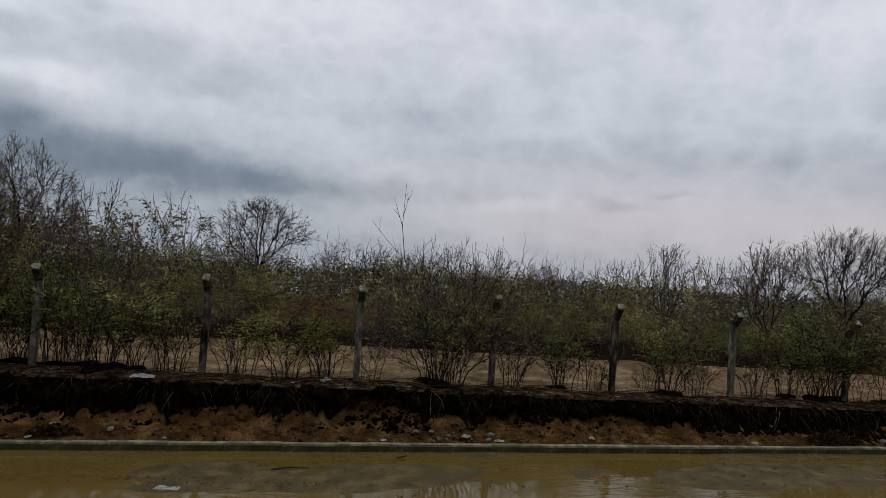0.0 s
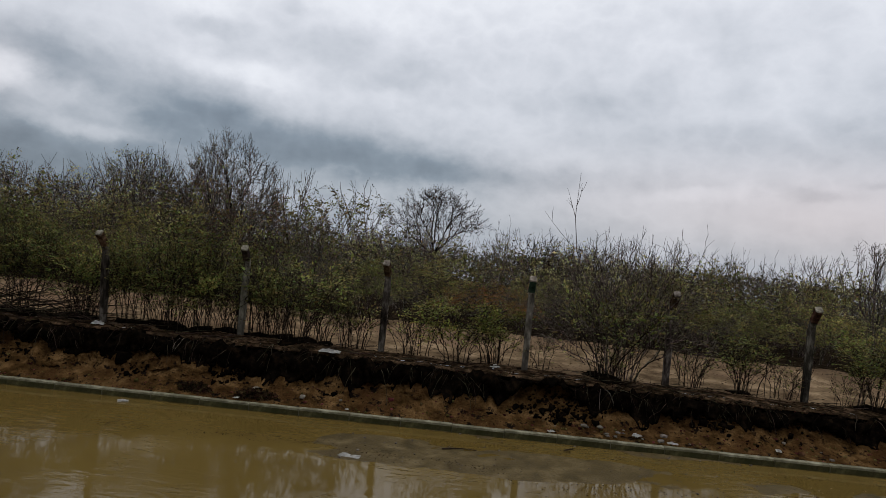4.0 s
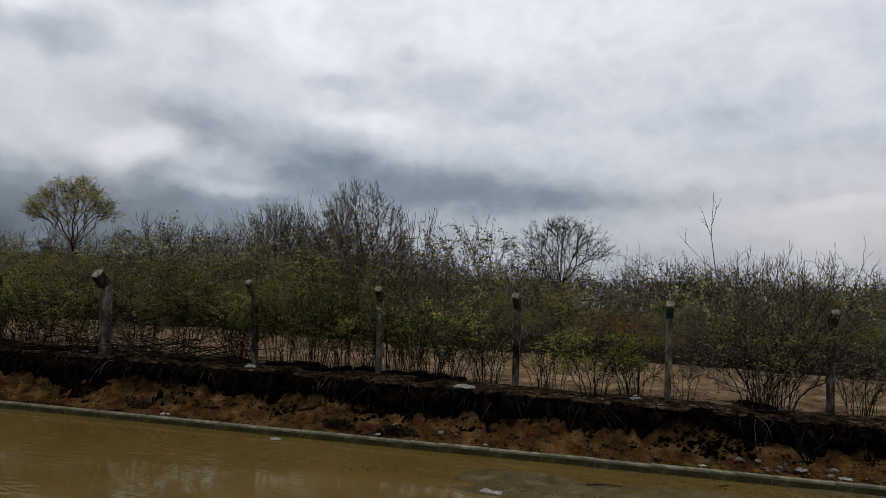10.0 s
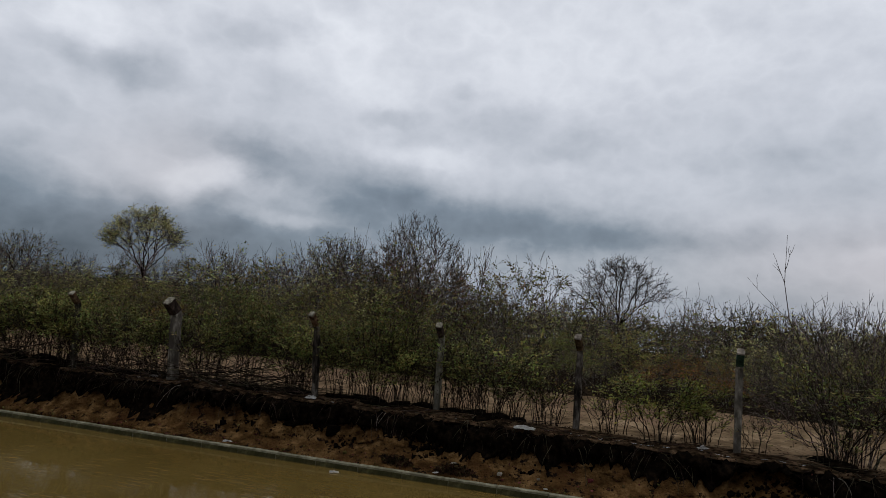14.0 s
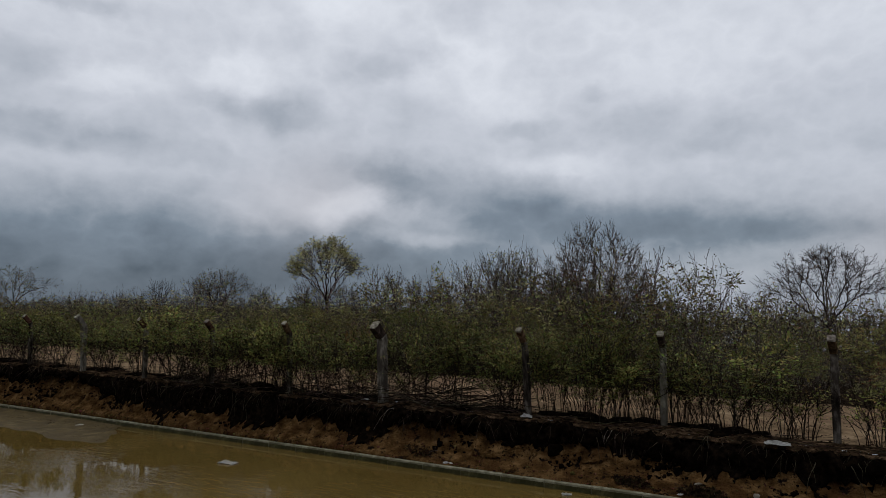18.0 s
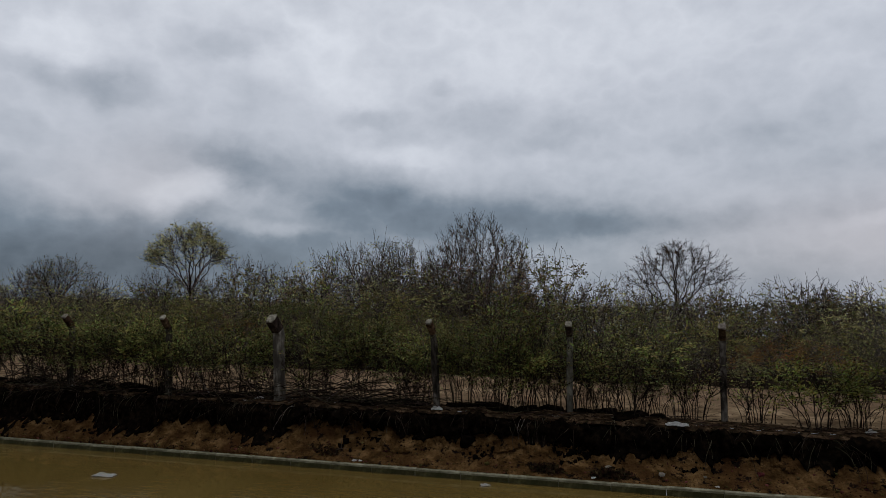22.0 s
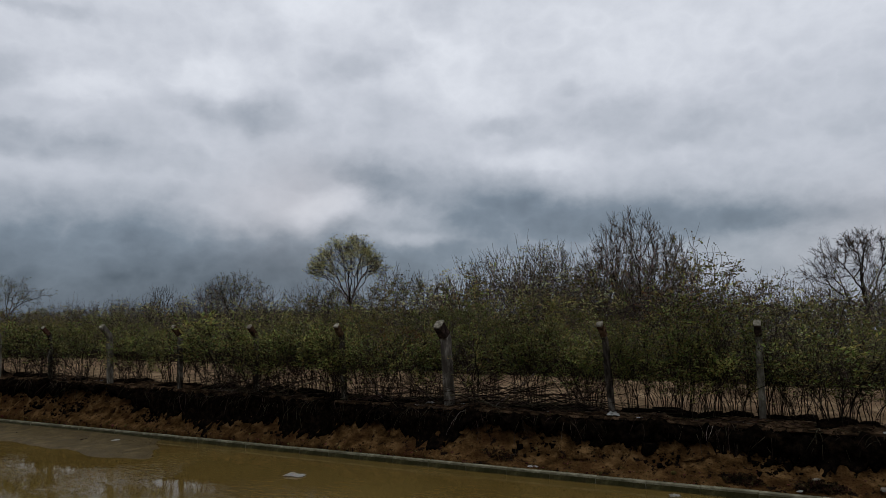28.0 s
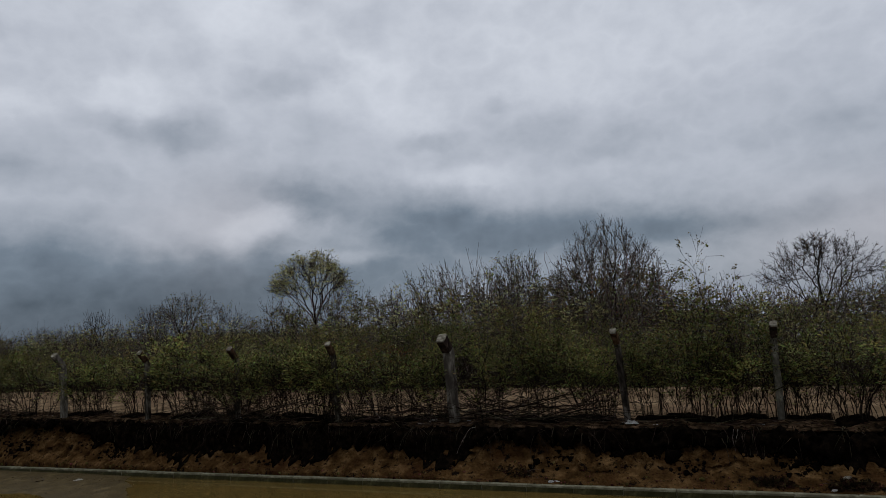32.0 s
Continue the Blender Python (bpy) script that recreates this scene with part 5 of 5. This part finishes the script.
def clods():
    """Lumps of earth and gravel on the bank's toe and ledges."""
    r = np.random.default_rng(15)
    P = rows[:, 2:22].reshape(-1, 3)
    P = P[(P[:, 0] > -40) & (P[:, 0] < 19)]
    w = np.exp(-((P[:, 2] - 0.2) / 0.14) ** 2) + 0.03
    pick = P[r.choice(len(P), 3600, p=w / w.sum())]
    up = np.array([(x, y, z) for z in (-0.6, 0.6) for x, y in ((1, 0.1), (0.1, 1), (-1, -0.1), (-0.1, -1))])
    quads = np.array([(0, 1, 5, 4), (1, 2, 6, 5), (2, 3, 7, 6), (3, 0, 4, 7), (4, 5, 6, 7), (3, 2, 1, 0)])
    V, Q = [], []
    for i, p in enumerate(pick):
        size = 0.010 * (0.5 + r.exponential(0.9))
        v = up * r.uniform(0.6, 1.2, (8, 1)) * size
        a = r.uniform(0, 6.28)
        R = np.array(((math.cos(a), -math.sin(a), 0), (math.sin(a), math.cos(a), 0), (0, 0, 1)))
        V.append(v @ R.T + p)
        Q.append(quads + 8 * i)
    tagged(new("earth_clods", quad_mesh("earth_clods", np.concatenate(V), np.concatenate(Q), M_CLOD)), "small clods of earth and gravel on the bank", "clods", kind="stuff")


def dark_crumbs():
    """Crumbs in the shade-black topsoil colour, strewn over the face below the overhang."""
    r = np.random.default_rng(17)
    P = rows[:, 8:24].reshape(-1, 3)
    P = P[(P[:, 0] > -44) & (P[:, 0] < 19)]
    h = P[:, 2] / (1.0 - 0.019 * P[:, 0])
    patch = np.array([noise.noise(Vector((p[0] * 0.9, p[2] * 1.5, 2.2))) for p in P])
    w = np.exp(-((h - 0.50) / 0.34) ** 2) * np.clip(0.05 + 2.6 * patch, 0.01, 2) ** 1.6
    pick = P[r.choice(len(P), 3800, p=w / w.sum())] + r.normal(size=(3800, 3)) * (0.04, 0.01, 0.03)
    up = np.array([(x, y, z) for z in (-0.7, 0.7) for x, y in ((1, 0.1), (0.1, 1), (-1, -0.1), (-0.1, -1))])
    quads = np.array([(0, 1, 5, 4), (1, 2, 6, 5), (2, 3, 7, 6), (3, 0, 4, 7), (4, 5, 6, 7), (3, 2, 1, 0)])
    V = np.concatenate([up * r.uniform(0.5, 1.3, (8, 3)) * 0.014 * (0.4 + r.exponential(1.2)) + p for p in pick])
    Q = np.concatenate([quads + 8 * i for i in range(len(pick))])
    tagged(new("topsoil_crumbs", quad_mesh("topsoil_crumbs", V, Q, M_SHADED_HUMUS)), "crumbs of topsoil in shade-black colour on the bank's face", "clods", kind="stuff")


dark_crumbs()
M_CLOD = material("clod_earth", [(0.025, 0.014, 0.007), (0.065, 0.036, 0.016), (0.13, 0.08, 0.04)], scale=8, rough=0.95, per="island", spread=0.7, specular=0.0)
clods()


def track_litter():
    """Twigs, leaves and bits strewn over the dirt track and the lip."""
    r = np.random.default_rng(16)
    n = 5200
    x = r.uniform(-44, 20, n)
    y = 14.0 + np.abs(r.normal(0, 1.0, n)) + (r.uniform(size=n) < 0.35) * r.uniform(0, 4.5, n)
    P = np.array([(a, b, terrain_z(a, max(b, 14.2)) + 0.012) for a, b in zip(x, y)])
    tagged(new("track_litter", quad_mesh("track_litter", *leaf_quads(r, P, 0.035, 0.85), M_DEAD, smooth=False)), "dry leaves and bits strewn over the dirt track", "litter", kind="stuff")
    lines = []
    for _ in range(420):
        a, b = r.uniform(-44, 20), 13.9 + abs(r.normal(0, 0.7))
        z = terrain_z(a, max(b, 14.2)) + 0.03
        t = r.normal(0, 0.6)
        pts, _d = bent(r, (a, b, z), (math.cos(t), math.sin(t), 0.02), r.uniform(0.25, 0.9), 4, 0.12, 0.0)
        pts[:, 2] = z + np.abs(pts[:, 2] - z) * 0.4
        lines.append((pts, np.linspace(0.007, 0.003, 5) * r.uniform(0.6, 1.4)))
    tagged(new("fallen_sticks", quad_mesh("fallen_sticks", *tubes(lines, 4), M_ROOT)), "dry sticks fallen along the fence", "sticks", kind="stuff")


track_litter()

# ---- litter, stones and other small things ----


def crumpled(name, label, category, x, y, z, w, d, seed, mat, turn=0.0, tall=0.35):
    """A crumpled sheet with a thickness of its own."""
    r = np.random.default_rng(seed)
    n = 8
    bm = bmesh.new()
    g = [[None] * n for _ in range(n)]
    for i in range(n):
        for j in range(n):
            u, v = i / (n - 1) * 2 - 1, j / (n - 1) * 2 - 1
            edge = 1 - 0.25 * noise.noise(Vector((u * 2 + seed, v * 2, 1)))
            h = max(0.0, noise.noise(Vector((u * 1.7, v * 1.7, seed * 3.1))) * 0.6 + 0.35 + r.normal(0, 0.07)) * (1 - 0.7 * max(abs(u), abs(v)) ** 3)
            g[i][j] = bm.verts.new((u * w / 2 * edge, v * d / 2 * edge, h * tall * min(w, d) + 0.004))
    for i in range(n - 1):
        for j in range(n - 1):
            bm.faces.new((g[i][j], g[i + 1][j], g[i + 1][j + 1], g[i][j + 1]))
    bmesh.ops.solidify(bm, geom=bm.faces[:], thickness=0.004)
    ob = part(name, bm, mat, None)
    tagged(ob, label, category)
    ob.matrix_basis = pose(x, y, z, 0, 0, turn)
    return ob


LITTER = [(-7.9, 13.93, 1.16, 0.26, 0.2, 0.6, 20, "crumpled white plastic bag on the bank's lip"), (-2.75, 13.9, 1.0, 0.44, 0.22, 0.5, 5, "flattened white plastic sack on the bank's lip"),
          (0.75, 14.35, 0.98, 0.20, 0.15, 0.6, 40, "small white plastic scrap by the fence"), (-14.5, 11.0, 0.0, 0.52, 0.2, 0.45, 8, "white plastic bag floating in the flood water"),
          (-1.57, 10.86, 0.0, 0.36, 0.14, 0.4, -6, "white plastic wrapper lying in the muddy water"), (-6.4, 12.5, 0.0, 0.2, 0.12, 0.6, 30, "small pale scrap floating by the kerb"),
          (-9.45, 13.03, 0.155, 0.26, 0.13, 0.5, 15, "white plastic cup crushed behind the kerb"), (4.2, 12.99, 0.16, 0.2, 0.11, 0.5, 0, "white polystyrene piece behind the kerb"),
          (3.55, 13.12, 0.2, 0.18, 0.14, 0.8, 50, "torn white plastic scrap among rubble"), (9.9, 13.0, 0.16, 0.14, 0.1, 0.6, 10, "small white plastic scrap behind the kerb"),
          (-4.35, 13.0, 0.16, 0.12, 0.08, 0.6, 70, "small white scrap behind the kerb"), (1.9, 12.98, 0.16, 0.14, 0.09, 0.5, 30, "small white scrap behind the kerb"),
          (-2.1, 12.99, 0.16, 0.08, 0.06, 0.6, 10, "tiny white scrap behind the kerb"), (-22.9, 12.1, 0.03, 0.24, 0.12, 0.5, 60, "pale plastic scrap on the silt"),
          (6.2, 13.1, 0.2, 0.14, 0.1, 0.6, 80, "pale plastic scrap on the bank's foot"), (-12.6, 13.95, 1.25, 0.22, 0.14, 0.6, 25, "pale plastic scrap by the corner post")]
for i, (x, y, z, w, d, tall, turn, label) in enumerate(LITTER):
    if z > 0.9:
        z = max(terrain_z(x, max(y, 14.2)), max(p[2] for p in mat_row(x)) if y < 14.2 else 0.0) + 0.01
    crumpled("plastic_scrap", label, "litter", x, y, z, w, d, 50 + i, M_WHITE, turn, tall)


def stone(x, y, z, size, seed, label="rough pale rubble stone at the bank's foot"):
    bm = bmesh.new()
    bmesh.ops.create_icosphere(bm, subdivisions=1, radius=1.0)
    for v in bm.verts:
        n = 1 + 0.45 * noise.noise(v.co * 1.1 + Vector((seed * 3.7, 0, 0))) + 0.12 * noise.noise(v.co * 3 + Vector((0, seed, 0)))
        v.co = Vector((v.co.x * n * size, v.co.y * n * size * 0.75, v.co.z * n * size * 0.42))
    ob = part("stone", bm, M_STONE, None)
    tagged(ob, label, "stone", "rubble at the bank's foot")
    ob.matrix_basis = pose(x, y, z + size * 0.2, 0, 0, seed * 77 % 360)


sr = random.Random(8)
for i in range(30):
    x = sr.choice([sr.gauss(3.0, 0.6), sr.gauss(5.5, 2.5), sr.uniform(-22, 14)])
    y = 13.0 + abs(sr.gauss(0.10, 0.2))
    stone(x, y, 0.16 + (y - 13.0) * 0.35, sr.choice((0.03, 0.04, 0.05, 0.06, 0.09)), i)
stone(-15.5, 13.6, 1.22, 0.16, 90, "rounded earthy stone at the foot of a fence post")
stone(-12.9, 13.75, 1.2, 0.12, 91, "rounded earthy stone at the foot of a fence post")


def leaf_heap(x, y, z, w, h, seed):
    """A heap of dark dead leaves and rootlets."""
    r = np.random.default_rng(seed)
    n = 900
    a, q = r.uniform(0, 6.28, n), np.sqrt(r.uniform(0, 1, n))
    P = np.stack([np.cos(a) * q * w, np.sin(a) * q * 0.28 * w, h * (1 - q ** 1.2) * r.uniform(0.0, 1, n) * (0.6 + 0.4 * np.sin(a * 3 + seed))], -1)
    ob = tagged(new("leaf_heap"), "heap of dark dead leaves behind the kerb", "leaf heap")
    child("leaf_mass", quad_mesh("leaf_mass", *leaf_quads(r, P, 0.04, 0.3), M_DEAD, smooth=False), ob)
    lines = []
    for _ in range(24):
        k = int(r.integers(0, n))
        pts, _d = bent(r, P[k], (r.normal(), r.normal() * 0.5, 0.2), r.uniform(0.12, 0.3), 3, 0.2, -0.1)
        lines.append((pts, np.linspace(0.006, 0.003, 4)))
    tagged(child("rootlet_mass", quad_mesh("rootlet_mass", *tubes(lines, 3), M_ROOT), ob), kind="stuff")
    ob.matrix_basis = pose(x, y, z, 18, 0, 0)


for i, (x, w, h) in enumerate(((-10.35, 0.55, 0.40), (-5.3, 0.35, 0.22), (-4.0, 0.42, 0.2), (-16.6, 0.4, 0.2), (12.0, 0.7, 0.3))):
    leaf_heap(x, 13.18, 0.2, w, h, 200 + i)


def stick(x, y, z, length, turn, label):
    r = np.random.default_rng(int(abs(x) * 100))
    pts, _d = bent(r, (-length / 2, 0, 0.012), (1, 0, 0), length, 6, 0.06, 0.0)
    ob = new("stick", quad_mesh("stick", *tubes([(pts, np.linspace(0.014, 0.007, 7))], 6), M_ROOT))
    tagged(ob, label, "stick")
    ob.matrix_basis = pose(x, y, z, 0, 0, turn)


stick(0.2, 11.76, 0.0, 0.62, 8, "dark wet stick lying in the muddy water")
stick(-23.9, 11.7, 0.03, 0.7, -15, "dark wet stick lying on the silt")
stick(2.2, 12.4, 0.02, 0.3, 40, "short dark stick on wet mud")


def floating_bits():
    """Foam, leaves and bits that drift in lines on the water and lie on the mud."""
    r = np.random.default_rng(19)
    P = []
    for x0, y0, x1, y1, n in ((-6.5, 11.2, -2.2, 11.35, 260), (-2.5, 11.3, 1.0, 10.9, 160), (-30, 10.6, -20, 11.0, 160), (0.5, 12.3, 12, 12.4, 520), (1, 10.4, 12, 12.0, 300), (-27, 11.9, -18, 12.5, 260), (-12, 12.6, 0, 12.7, 120)):
        t = r.uniform(0, 1, n)
        P.append(np.stack([x0 + (x1 - x0) * t, y0 + (y1 - y0) * t + r.normal(0, 0.12, n), np.full(n, 0.008)], -1))
    P = np.concatenate(P)
    P = P[P[:, 1] < 12.74]
    P[:, 2] = [max(0.004, mud_height(a, b) + 0.004) for a, b in P[:, :2]]
    tagged(new("floating_bits", quad_mesh("floating_bits", *leaf_quads(r, P, 0.019, 0.9), M_DEAD, smooth=False)), "dark bits and leaves drifting on the flood water", "debris", kind="stuff")


floating_bits()


def grit():
    """Small gravel lying on the wet mud shoals."""
    r = np.random.default_rng(91)
    up = np.array([(x, y, z) for z in (-0.5, 0.5) for x, y in ((1, 0.1), (0.1, 1), (-1, -0.1), (-0.1, -1))])
    quads = np.array([(0, 1, 5, 4), (1, 2, 6, 5), (2, 3, 7, 6), (3, 0, 4, 7), (4, 5, 6, 7), (3, 2, 1, 0)])
    V, Q, n = [], [], 0
    while n < 900:
        x, y = (r.uniform(-2, 14), 12.7 - abs(r.normal(0, 1.3))) if r.uniform() < 0.75 else (r.normal(-23, 3.5), r.normal(12.0, 0.5))
        h = mud_height(x, y)
        if y > 12.7 or y < 7.5 or h < -0.012:
            continue
        size = 0.008 * (0.6 + r.exponential(0.7))
        V.append(up * r.uniform(0.6, 1.2, (8, 1)) * size + (x, y, max(h, 0.0) + size * 0.3))
        Q.append(quads + 8 * n)
        n += 1
    tagged(new("gravel", quad_mesh("gravel", np.concatenate(V), np.concatenate(Q), M_STONE)), "fine gravel lying on the wet mud", "gravel", kind="stuff")


grit()
